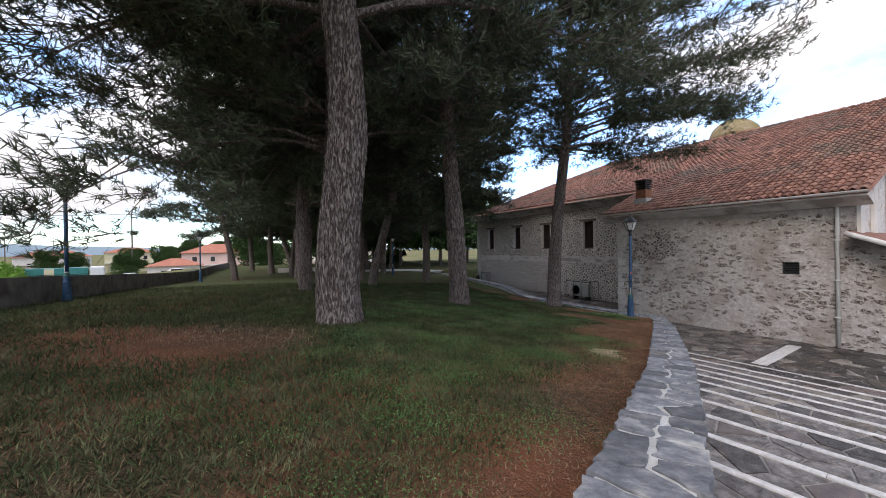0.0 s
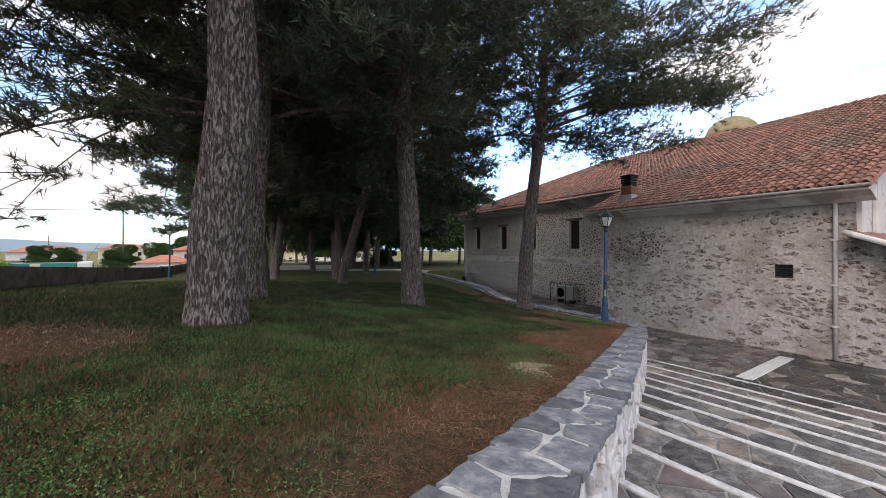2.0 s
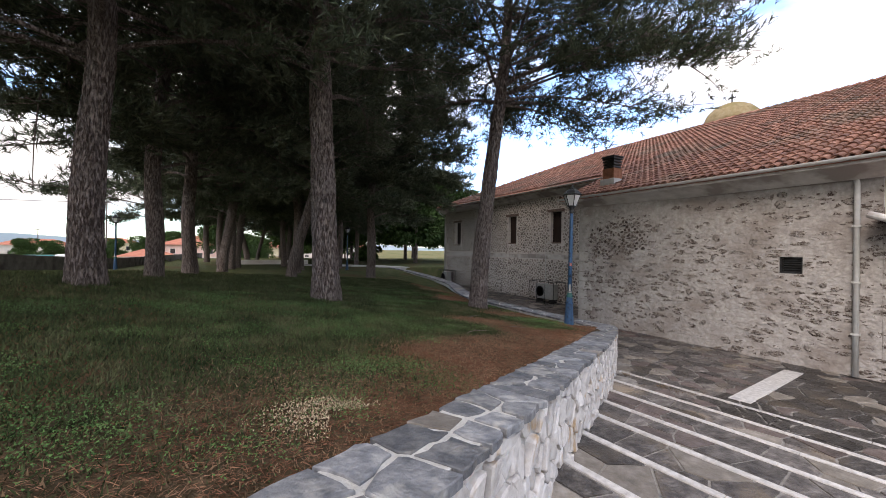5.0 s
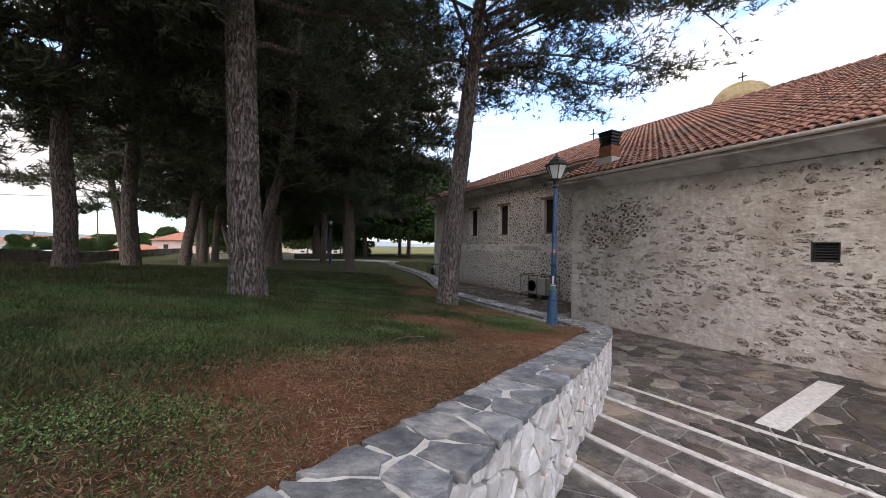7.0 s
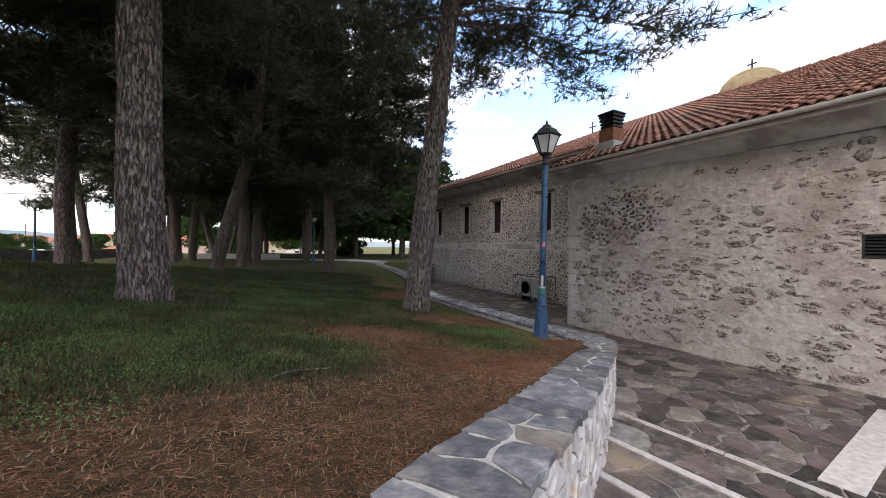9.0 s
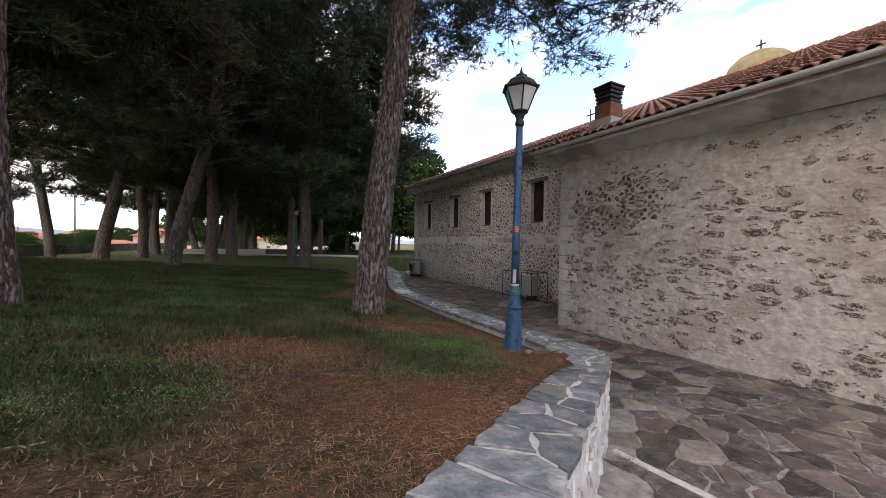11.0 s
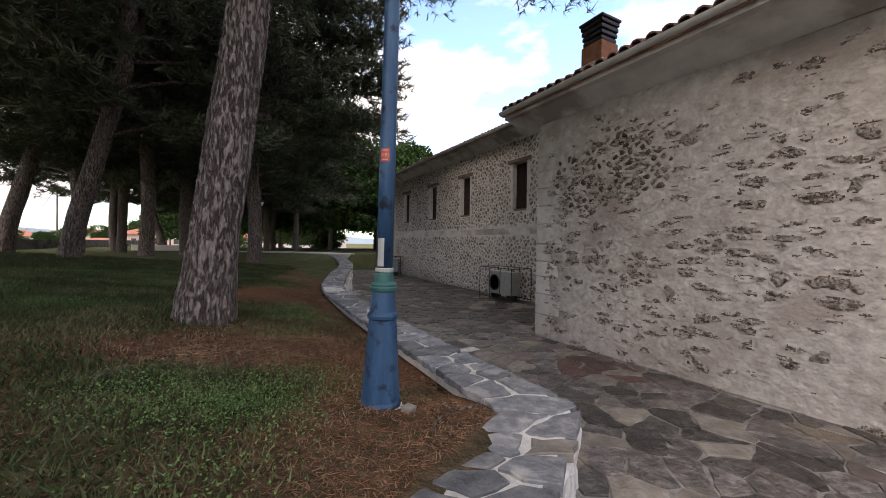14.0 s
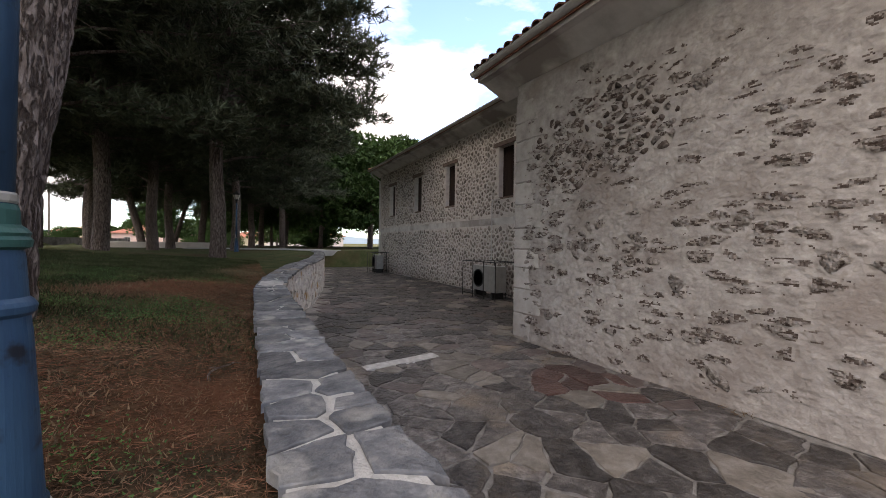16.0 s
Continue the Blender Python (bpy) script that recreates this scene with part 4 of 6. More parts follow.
def pine(at, seed, r0, height, lean=(0, 0), crown_lo=4.5, spread=4.5, limbs=26, tufts=2600, needles=10, length=0.24, width=0.012, label="tall black pine with plated bark and dark crown", extra=(), bend=()):
    rng = np.random.default_rng(seed)
    tree = thing("pine_tree", label, "tree", "pine trees on the lawn", at=at)
    H = height
    ax = [Vector((lean[0] * z + 0.12 * math.sin(z * 0.7 + seed) * min(1, z / 3), lean[1] * z + 0.12 * math.cos(z * 0.6 + seed) * min(1, z / 3), z)) for z in np.linspace(-0.25, H, 34)]
    if bend:
        bz, bx, by = zip(*bend)
        ax = [Vector((np.interp(p.z, bz, bx), np.interp(p.z, bz, by), p.z)) for p in ax]
    rad = [r0 * (1.0 + 0.12 * math.exp(-max(0, p.z) / 0.28)) * (1 - 0.8 * (max(0, p.z) / H) ** 1.25) for p in ax]
    fine = width < 0.018
    rings = np.linspace(-0.25, H * (0.62 if fine else 1.0), 230 if fine else 34)
    sides = 60 if fine else 22
    vs = []
    for zz in rings:
        f = (zz + 0.25) / (H + 0.25) * 33
        i0 = min(32, int(f))
        c, r = ax[i0].lerp(ax[i0 + 1], f - i0), rad[i0] + (rad[i0 + 1] - rad[i0]) * (f - i0)
        for k in range(sides):
            t = 2 * math.pi * k / sides
            wob = 1 + 0.13 * noise.noise(Vector((math.cos(t) * 1.6 + seed, math.sin(t) * 1.6, zz * 0.8)))
            if zz < 0.5:
                wob += 0.2 * max(0, 0.5 - zz) * (0.5 + 0.5 * math.sin(5 * t + seed))
            push = 0.0
            if fine:
                q = Vector((math.cos(t) * r, math.sin(t) * r, zz * 0.17)) * 22.0
                q += noise.noise_vector(q * 0.5) * 0.5
                dd = noise.voronoi(q)[0]
                push = 0.016 * min(1.0, (dd[1] - dd[0]) / 0.35) - 0.01 + 0.008 * noise.noise(q * 0.4)
            vs.append((c.x + math.cos(t) * (r * wob + push), c.y + math.sin(t) * (r * wob + push), zz))
    fs = [(a * sides + k, a * sides + (k + 1) % sides, (a + 1) * sides + (k + 1) % sides, (a + 1) * sides + k) for a in range(len(rings) - 1) for k in range(sides)]
    trunk = mesh_object("trunk", vs, fs, M_BARK, tree, smooth=not fine)
    if fine:
        part("upper_trunk", tube([p for p in ax if p.z > H * 0.6], [r for p, r in zip(ax, rad) if p.z > H * 0.6], 16), M_BARK, tree, smooth=True)
    pts = []
    wood = bmesh.new()
    for i in range(limbs + len(extra)):
        f = (i + rng.uniform(0, 1)) / limbs if i < limbs else 0.3
        z = crown_lo + (H * 0.98 - crown_lo) * f if i < limbs else extra[i - limbs][0]
        base = ax[min(33, max(0, int((z + 0.25) / (H + 0.25) * 33)))].copy()
        ang = i * 2.4 + rng.uniform(-0.5, 0.5)
        reach = spread * (0.55 + 0.45 * math.sin(math.pi * min(1, 0.25 + f * 0.75))) * rng.uniform(0.7, 1.12) * (1 - 0.5 * f * f)
        drop = 0.3 - 0.3 * f
        if i >= limbs:
            ang, reach, drop = radians(extra[i - limbs][1]), extra[i - limbs][2], extra[i - limbs][3]
        line = []
        for s in np.linspace(0, 1, 7):
            a = ang + (0.5 if i < limbs else 0.15) * s * math.sin(seed + i)
            line.append(base + Vector((math.cos(a) * reach * s, math.sin(a) * reach * s, reach * (0.34 * s - drop * s * s) + 0.12 * math.sin(s * 5 + i))))
        add_tube(wood, line, [0.055 * (1 - 0.85 * s) * (1.2 - 0.6 * f) * r0 / 0.3 for s in np.linspace(0, 1, 7)], 6)
        for j in range(2, 7):
            for b in range(5):
                o = line[j]
                a2 = ang + rng.uniform(-1.5, 1.5)
                l2 = reach * rng.uniform(0.1, 0.32)
                tip = o + Vector((math.cos(a2) * l2, math.sin(a2) * l2, rng.uniform(-0.35, 0.4) * l2))
                add_tube(wood, [o, (o + tip) / 2 + Vector((0, 0, 0.06)), tip], [0.016, 0.011, 0.005], 4, cap=False)
                pts.append((o, tip))
    part("branchwork", wood, M_BARK, tree)
    tuf = []
    per = max(1, tufts // len(pts))
    for o, tip in pts:
        for _ in range(per):
            s = rng.uniform(0.15, 1.08)
            q = o.lerp(tip, s) + Vector(rng.normal(size=3) * (0.15, 0.15, 0.11))
            d = (tip - o).normalized() * 0.7 + Vector((0, 0, 0.35)) + Vector(rng.normal(size=3) * 0.3)
            tuf.append((tuple(q), tuple(d.normalized())))
    needle_cloud("crown", tuf, M_NEEDLE, tree, rng, needles, length, width)
    return tree


def lz(x, y, d=0.04):
    return (x, y, lawn_z(x, y) - d)


def grown(x, y, *a, **k):
    return pine(lz(x, y), *a, **k)


grown(1.02, 5.85, 3, 0.35, 14.0, (0.03, 0.0), 5.2, 6.0, 46, 21000, 11, 0.18, 0.011,
      bend=[(-0.3, 0, -0.02), (0, 0, 0), (1.0, -0.01, 0.06), (1.5, 0.04, 0.07), (2.0, 0.1, 0.04), (2.5, 0.16, 0.0), (3.2, 0.21, 0.0), (4.2, 0.17, 0.0), (5.2, 0.06, 0.0), (7.0, -0.05, 0.0), (14.0, 0.3, 0.0)],
      extra=[(5.0, 150, 6.4, 0.42), (5.6, 132, 6.0, 0.45), (5.9, 168, 6.8, 0.44), (6.4, 145, 7.2, 0.45), (6.9, 120, 5.8, 0.42), (7.3, 160, 7.0, 0.4), (7.6, 185, 6.2, 0.38), (5.3, 112, 5.0, 0.45),
             (5.4, 158, 5.2, 0.44), (6.1, 140, 6.8, 0.46), (6.7, 175, 7.4, 0.43), (7.0, 150, 5.4, 0.36), (7.8, 138, 6.6, 0.38), (8.2, 170, 6.8, 0.34)])
grown(5.34, 9.18, 8, 0.272, 15.0, (-0.028, 0.045), 4.6, 4.6, 48, 9500, 10, 0.19, 0.012, bend=[(-0.3, 0, 0), (0, 0, 0), (2.0, -0.07, 0.03), (4.0, -0.12, 0.2), (8.0, -0.2, 0.4), (15.0, -0.1, 0.5)])
grown(9.34, 9.37, 5, 0.23, 12.5, (0.1, 0.02), 5.7, 5.2, 52, 24000, 11, 0.17, 0.010, "leaning black pine with pale plated bark",
      bend=[(-0.3, -0.02, -0.02), (0, 0, 0), (1.0, 0.1, 0.06), (2.0, 0.22, 0.1), (3.0, 0.35, 0.13), (4.0, 0.42, 0.03), (5.0, 0.5, -0.06), (6.0, 0.66, -0.06), (7.0, 0.73, -0.12), (12.5, 1.15, 0.0)],
      extra=[(5.6, -30, 4.4, 0.36), (5.9, 5, 4.6, 0.34), (6.1, -60, 4.2, 0.36), (6.3, -35, 4.8, 0.24), (6.9, -15, 5.6, 0.18), (7.4, -50, 5.6, 0.16), (8.0, -28, 6.2, 0.14), (8.6, -5, 5.6, 0.12), (7.0, -75, 4.6, 0.2)])
grown(1.59, 8.99, 11, 0.225, 12.0, (0.0, 0.0), 3.9, 4.6, 36, 11000, 10, 0.21, 0.013,
      extra=[(4.0, 150, 5.5, 0.72), (4.2, 172, 6.0, 0.68), (4.4, 125, 5.5, 0.7), (3.8, 190, 5.0, 0.64), (4.3, 105, 5.0, 0.68), (4.6, 160, 5.6, 0.4), (5.2, 140, 6.2, 0.42), (5.8, 172, 6.6, 0.42), (6.5, 150, 6.6, 0.4), (7.2, 130, 5.8, 0.38), (8.0, 165, 6.0, 0.34)])
mid = [grown(10.1, 21.0, 21, 0.24, 16.5, (0.02, 0), 3.6, 4.7, 54, 20000, 9, 0.28, 0.021,
             extra=[(4.5, -30, 4.0, 0.4), (5.5, -35, 4.4, 0.34), (6.0, -15, 4.2, 0.3), (7.0, -28, 4.4, 0.28), (8.0, -35, 4.6, 0.24), (9.0, -25, 4.5, 0.2), (10.0, -38, 4.4, 0.2), (11.5, -30, 4.0, 0.15), (13.0, -28, 3.4, 0.1), (5.0, 8, 4.4, 0.3), (6.5, -20, 4.6, 0.25), (8.0, 5, 4.6, 0.2), (9.5, 25, 4.5, 0.2), (11.0, -10, 4.2, 0.15), (12.5, 10, 3.8, 0.1), (7.2, -40, 4.4, 0.22)]),
       grown(5.7, 18.4, 22, 0.22, 16.0, (0.05, 0), 3.6, 5.2, 54, 10500, 9, 0.28, 0.021, bend=[(-0.3, 0, 0), (0, 0, 0), (1.0, 0.15, -0.05), (2.5, 0.55, -0.2), (5.0, 1.2, -0.4), (16.0, 2.0, -0.6)]),
       grown(2.2, 17.2, 23, 0.23, 15.0, (-0.03, 0.02), 3.4, 5.0, 50, 6500, 9, 0.28, 0.02)]
grown(-4.6, 3.4, 31, 0.24, 12.0, (0.02, 0), 4.4, 5.0, 40, 8600, 11, 0.19, 0.011)
MORE = [(1.7, 13.6), (3.0, 22.3), (3.3, 27.5), (7.3, 27.0), (3.6, 33), (7.0, 34), (10.5, 30), (4.5, 40), (8, 41), (11.5, 38), (5.5, 47), (9, 49), (12.5, 45),
        (13.5, 36), (2.4, 37), (6.5, 23.0), (-0.5, 29), (15, 50), (1, 44), (18, 47)]
for i, (x, y) in enumerate(MORE):
    s = 0.88 + 0.25 * ((i * 37) % 10) / 10
    copy_thing(mid[i % 3], pose(*lz(x, y), 0, 0, i * 77) @ Matrix.Diagonal((s, s, s, 1)))


# ---- distance: houses, vehicles, poles, hills ----
def house(at, turn, w, d, h, roof_h, mat, label, windows=3):
    ob = thing("house", label, "house", "far houses", at=at, turn=turn)
    part("wall", box((-w / 2, -d / 2, 0), (w / 2, d / 2, h)), mat, ob)
    bm = bmesh.new()
    o = 0.5
    e = [bm.verts.new(v) for v in ((-w / 2 - o, -d / 2 - o, h), (w / 2 + o, -d / 2 - o, h), (w / 2 + o, d / 2 + o, h), (-w / 2 - o, d / 2 + o, h))]
    r = [bm.verts.new((-w / 2 + d * 0.45, 0, h + roof_h)), bm.verts.new((w / 2 - d * 0.45, 0, h + roof_h))]
    for f in ((e[0], e[1], r[1], r[0]), (e[1], e[2], r[1]), (e[2], e[3], r[0], r[1]), (e[3], e[0], r[0]), (e[3], e[2], e[1], e[0])):
        bm.faces.new(f)
    part("roof", bm, M_ROOFFAR, ob)
    for i in range(windows):
        x = -w / 2 + (i + 0.7) * w / (windows + 0.4)
        for z in ((h * 0.2, h * 0.62) if h > 5 else (h * 0.35,)):
            win = part("window", box((x - 0.5, -d / 2 - 0.06, z), (x + 0.5, -d / 2 + 0.05, z + 1.2)), M_PALE, ob)
            part("pane", box((x - 0.42, -d / 2 - 0.08, z + 0.08), (x + 0.42, -d / 2 - 0.061, z + 1.12)), M_GLASSDARK, win)
    part("balcony", box((-w / 2, -d / 2 - 1.0, h * 0.46), (w / 2, -d / 2, h * 0.5)), M_PALE, ob)
    return ob


house((-3, 102, -2.3), -4, 15, 10, 5.2, 2.0, M_PINK, "two-storey pink house with a red hipped roof", 4)
house((-27, 138, -2.3), 8, 11, 9, 5.6, 1.4, M_CREAM, "cream plastered house with a low red roof", 3)
house((-10.5, 86, -2.3), 5, 8, 7, 3.0, 1.3, M_PALE, "low pale cottage with a tiled roof", 2)
house((-50, 160, -2.3), 10, 16, 10, 4.6, 1.9, M_PALE, "long white house with a red roof", 3)
house((24, 96, -2.0), -12, 16, 9, 5.0, 1.7, M_PALE, "pale house glimpsed between the pines", 4)
house((14, 120, -2.0), 6, 13, 9, 4.6, 1.6, M_CREAM, "cream house glimpsed between the pines", 3)

truck = thing("truck", "teal and yellow truck with a white cab beyond the wall", "truck", at=(-24.5, 82, ground_z(-24.5, 82)), turn=12)
part("cargo_body", box((-4.4, -1.2, 1.2), (2.6, 1.2, 3.1), None, 0.06), M_TRUCK, truck)
part("side_panel", box((-2.4, -1.23, 1.3), (-1.3, -1.202, 3.0)), M_CREAM, truck, "yellow side panel")
part("side_rail", box((-4.4, -1.26, 2.0), (2.6, -1.202, 2.1)), M_BLACK, truck)
part("cab", box((2.75, -1.15, 0.8), (4.6, 1.15, 3.2), None, 0.25), M_CAR, truck, "white cab")
part("windscreen", box((4.58, -0.95, 2.1), (4.63, 0.95, 2.9)), M_GLASSDARK, truck)
for x in (-2.8, -1.6, 3.6):
    for y in (-1.0, 1.0):
        wheel = lathe([(0.25, -0.14), (0.48, -0.14), (0.5, -0.08), (0.5, 0.08), (0.48, 0.14), (0.25, 0.14)], 16)
        bmesh.ops.transform(wheel, verts=wheel.verts, matrix=Matrix.Translation((x, y, 0.5)) @ Matrix.Rotation(math.pi / 2, 4, 'X'))
        part("wheel", wheel, M_BLACK, truck)


def car(at, turn, mat, label):
    ob = thing("car", label, "car", "parked cars", at=at, turn=turn)
    bm = bmesh.new()
    prof = [(-2.1, 0.35), (-2.1, 0.85), (-1.75, 0.95), (-1.35, 1.42), (0.35, 1.45), (1.0, 0.98), (1.95, 0.85), (2.1, 0.5), (2.1, 0.35)]
    a = [bm.verts.new((x, -0.82, z)) for x, z in prof]
    b = [bm.verts.new((x, 0.82, z)) for x, z in prof]
    for k in range(len(prof)):
        bm.faces.new((a[k], a[(k + 1) % len(prof)], b[(k + 1) % len(prof)], b[k]))
    bm.faces.new(a[::-1])
    bm.faces.new(b)
    bmesh.ops.bevel(bm, geom=list(bm.edges), offset=0.06, segments=2, affect='EDGES')
    part("body", bm, mat, ob, smooth=True)
    part("side_window", box((-1.25, -0.85, 1.0), (0.5, -0.81, 1.36)), M_GLASSDARK, ob)
    for x in (-1.3, 1.3):
        for y in (-0.75, 0.75):
            wheel = lathe([(0.15, -0.1), (0.3, -0.1), (0.31, 0.0), (0.3, 0.1), (0.15, 0.1)], 14)
            bmesh.ops.transform(wheel, verts=wheel.verts, matrix=Matrix.Translation((x, y, 0.31)) @ Matrix.Rotation(math.pi / 2, 4, 'X'))
            part("wheel", wheel, M_BLACK, ob)
    return ob


for x, y, t in ((-21.0, 88, 20), (-18.0, 92, 15), (-9, 78, 5)):
    car((x, y, ground_z(x, y)), t, M_CAR, "white car parked beyond the boundary wall")


def pole(at, h, label):
    ob = thing("utility_pole", label, "utility pole", "utility poles", at=at)
    part("shaft", tube([(0, 0, -0.3), (0, 0, h)], [0.17, 0.1], 10), M_BARK, ob)
    part("crossarm", box((-0.8, -0.06, h - 0.5), (0.8, 0.06, h - 0.38)), M_BARK, ob)
    return ob


PP = (-18.8, 95.8, ground_z(-18.8, 95.8))
pole(PP, 13.5, "weathered wooden utility pole")
for x, y, h in ((-66, 150, 11), (-60, 158, 10.5), (-54, 172, 10), (-2, 92, 7.5)):
    pole((x, y, ground_z(x, y)), h, "far wooden utility pole")


def wire(a, b, sag, rad=0.035):
    a, b = Vector(a), Vector(b)
    pts = [a.lerp(b, s) - Vector((0, 0, sag * 4 * s * (1 - s))) for s in np.linspace(0, 1, 13)]
    return tagged(part("cable", tube(pts, [rad] * 13, 5), M_BLACK), "thin sagging black overhead cable", "cable", "overhead cables")


top = Vector(PP) + Vector((0, 0, 13.2))
wire(top, (-62, 62, 10.5), 1.6)
wire(top, (8, 118, 6.2), 1.4)
wire(top, (-27, 100, PP[2]), 0.1, 0.03)

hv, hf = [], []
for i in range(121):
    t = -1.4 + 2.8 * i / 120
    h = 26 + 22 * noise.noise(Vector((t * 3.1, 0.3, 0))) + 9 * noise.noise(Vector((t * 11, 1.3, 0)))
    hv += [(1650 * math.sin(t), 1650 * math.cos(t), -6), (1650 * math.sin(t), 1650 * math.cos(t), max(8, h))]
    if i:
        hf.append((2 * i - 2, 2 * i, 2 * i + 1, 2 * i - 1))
tagged(mesh_object("backdrop", hv, hf, M_HILL), "mountain ridge on the horizon, haze put into its blue tint", "hills", kind="structure")


# ---- broad-leaved trees and hedges far off ----
def leafy(at, seed, r, h, mat, label, n=2600, size=0.3, group="far broad-leaved trees", trunk=True):
    rng = np.random.default_rng(seed)
    ob = thing("broadleaf_tree" if trunk else "hedge", label, "tree" if trunk else "hedge", group, at=at)
    lo = h * 0.2 if trunk else 0.0
    if trunk:
        part("trunk", tube([(0, 0, -0.2), (0.1, 0, h * 0.3), (0, 0.1, h * 0.75)], [0.22, 0.16, 0.05], 10), M_BARK, ob)
    cl = [(rng.uniform(-0.6, 0.6) * r, rng.uniform(-0.6, 0.6) * r, lo + (h - lo) * rng.uniform(0.08, 0.85), rng.uniform(0.35, 0.6)) for _ in range(12)]
    tuf = []
    for _ in range(n):
        cx, cy, cz, cr = cl[rng.integers(len(cl))]
        d = rng.normal(size=3)
        d /= np.linalg.norm(d)
        p = np.array((cx, cy, cz)) + d * np.array((r, r, (h - lo) * 0.45)) * cr * rng.uniform(0.6, 1.05)
        p[2] = max(p[2], 0.05)
        tuf.append((tuple(p), tuple(d)))
    needle_cloud("crown", tuf, mat, ob, rng, 4, size, size * 0.4)
    return ob


base_leaf = leafy((17.5, 43, lawn_z(17.5, 43)), 4, 5.4, 10.5, M_LEAF, "green broad-leaved tree beyond the church", 6500, 0.3)
for i, (x, y, s) in enumerate(((21.5, 40, 1.05), (24.5, 50, 1.1), (14, 55, 0.9), (19, 58, 1.2), (9, 60, 0.8), (28, 44, 0.9), (-24, 118, 0.62), (-15, 108, 0.66), (-9, 112, 0.8), (-36, 128, 0.55), (-44, 136, 0.6),
                              (-6, 128, 0.8), (3, 96, 0.75), (8, 104, 0.7), (-62, 140, 0.55), (-75, 150, 0.6), (-20, 96, 0.5), (31, 62, 1.0), (1, 66, 0.7), (16, 74, 0.85), (23, 78, 0.9))):
    copy_thing(base_leaf, pose(x, y, ground_z(x, y) - 0.1, 0, 0, i * 61) @ Matrix.Diagonal((s * 1.1, s * 1.1, s, 1)))
leafy((-31, 78, ground_z(-31, 78)), 9, 3.0, 4.0, M_LIME, "bright lime green clipped hedge", 1500, 0.3, "far hedges", False)
leafy((18.2, 47.5, lawn_z(18, 47) - 0.1), 10, 1.8, 2.2, M_LEAF, "rounded green bush by the pale path", 1500, 0.2, "far hedges", False)

# pale path and kerb beyond the lawn
bm = bmesh.new()
pp = [(7.5, 35.0), (10.5, 34.0), (13.5, 32.0), (14.9, 30.0), (16.5, 30.2), (15.2, 33.6), (11.5, 36.0), (7.5, 37.2)]
v = [bm.verts.new((x, y, lawn_z(x, y) + 0.05)) for x, y in pp]
v2 = [bm.verts.new((x, y, lawn_z(x, y) - 0.3)) for x, y in pp]
bm.faces.new(v)
for k in range(len(v)):
    bm.faces.new((v[k], v2[k], v2[(k + 1) % 8], v[(k + 1) % 8]))
tagged(part("path", bm, M_PATH), "pale concrete garden path across the lawn", "path", kind="structure")
bench_wall = part("low_wall", box((3.0, 38.2, 0.6), (9.5, 38.6, 1.45), None, 0.03), M_PALE)
tagged(bench_wall, "long low white garden wall between pines", "garden wall")

# ---- lawn cover ----
def tri_stuff(name, p, tipdir, length, width, mat, rng, label, category):
    n = len(p)
    side = np.cross(tipdir, rng.normal(size=(n, 3)))
    side /= np.linalg.norm(side, axis=1)[:, None] + 1e-9
    ln, wd = np.broadcast_to(length, (n,))[:, None], np.broadcast_to(width, (n,))[:, None]
    v = np.stack([p - side * wd, p + side * wd, p + tipdir * ln], 1).reshape(-1, 3)
    me = bpy.data.meshes.new(name)
    me.vertices.add(len(v))
    me.vertices.foreach_set("co", v.ravel())
    me.loops.add(len(v))
    me.loops.foreach_set("vertex_index", np.arange(len(v)))
    me.polygons.add(n)
    me.polygons.foreach_set("loop_start", np.arange(n) * 3)
    me.materials.append(mat)
    me.update(calc_edges=True)
    return tagged(new(name, me), label, category, kind="stuff")


IN_X, IN_Y = np.array(INLINE).T


def wall_gap(x, y):
    """Distance to the garden wall's inner edge, for arrays; negative on the paved side."""
    best = np.full(x.shape, 1e9)
    sign = np.ones(x.shape)
    for (ax, ay), (bx, by) in zip(INLINE, INLINE[1:]):
        dx, dy = bx - ax, by - ay
        t = np.clip(((x - ax) * dx + (y - ay) * dy) / (dx * dx + dy * dy), 0, 1)
        d = np.hypot(x - ax - dx * t, y - ay - dy * t)
        s = np.sign(dx * (y - ay) - dy * (x - ax))
        sign = np.where(d < best, s, sign)
        best = np.minimum(d, best)
    return best * sign


def patch(x, y, f, k):
    """Smooth random patches between -1 and 1."""
    out = np.zeros(x.shape)
    r = np.random.default_rng(k)
    for i in range(7):
        a, ph, m = r.uniform(0, 2 * math.pi), r.uniform(0, 6.28), f * r.uniform(0.6, 1.9)
        out += np.sin((x * math.cos(a) + y * math.sin(a)) * m + ph + 1.3 * np.sin((x * math.sin(a) - y * math.cos(a)) * m * 0.7 + ph))
    return out / 4.0


BROWN = [(-0.9, 5.0, 1.5, 0.9), (-2.5, 6.5, 1.0, 0.6), (7.8, 7.2, 1.0, 0.5), (8.2, 6.1, 0.8, 0.4), (9.6, 8.3, 0.9, 0.35), (6.2, 4.6, 1.2, 0.5), (10.3, 6.75, 0.5, 0.4)]
LUSH = [(1.8, 3.2, 1.1, 0.8), (2.3, 4.3, 1.3, 0.7), (9.2, 6.55, 0.55, 0.3), (9.5, 7.3, 0.5, 0.4), (4.7, 7.2, 1.6, 1.1), (6.9, 6.0, 0.9, 0.4), (-3.0, 9.5, 2.0, 1.8), (0.6, 1.9, 0.7, 0.5)]


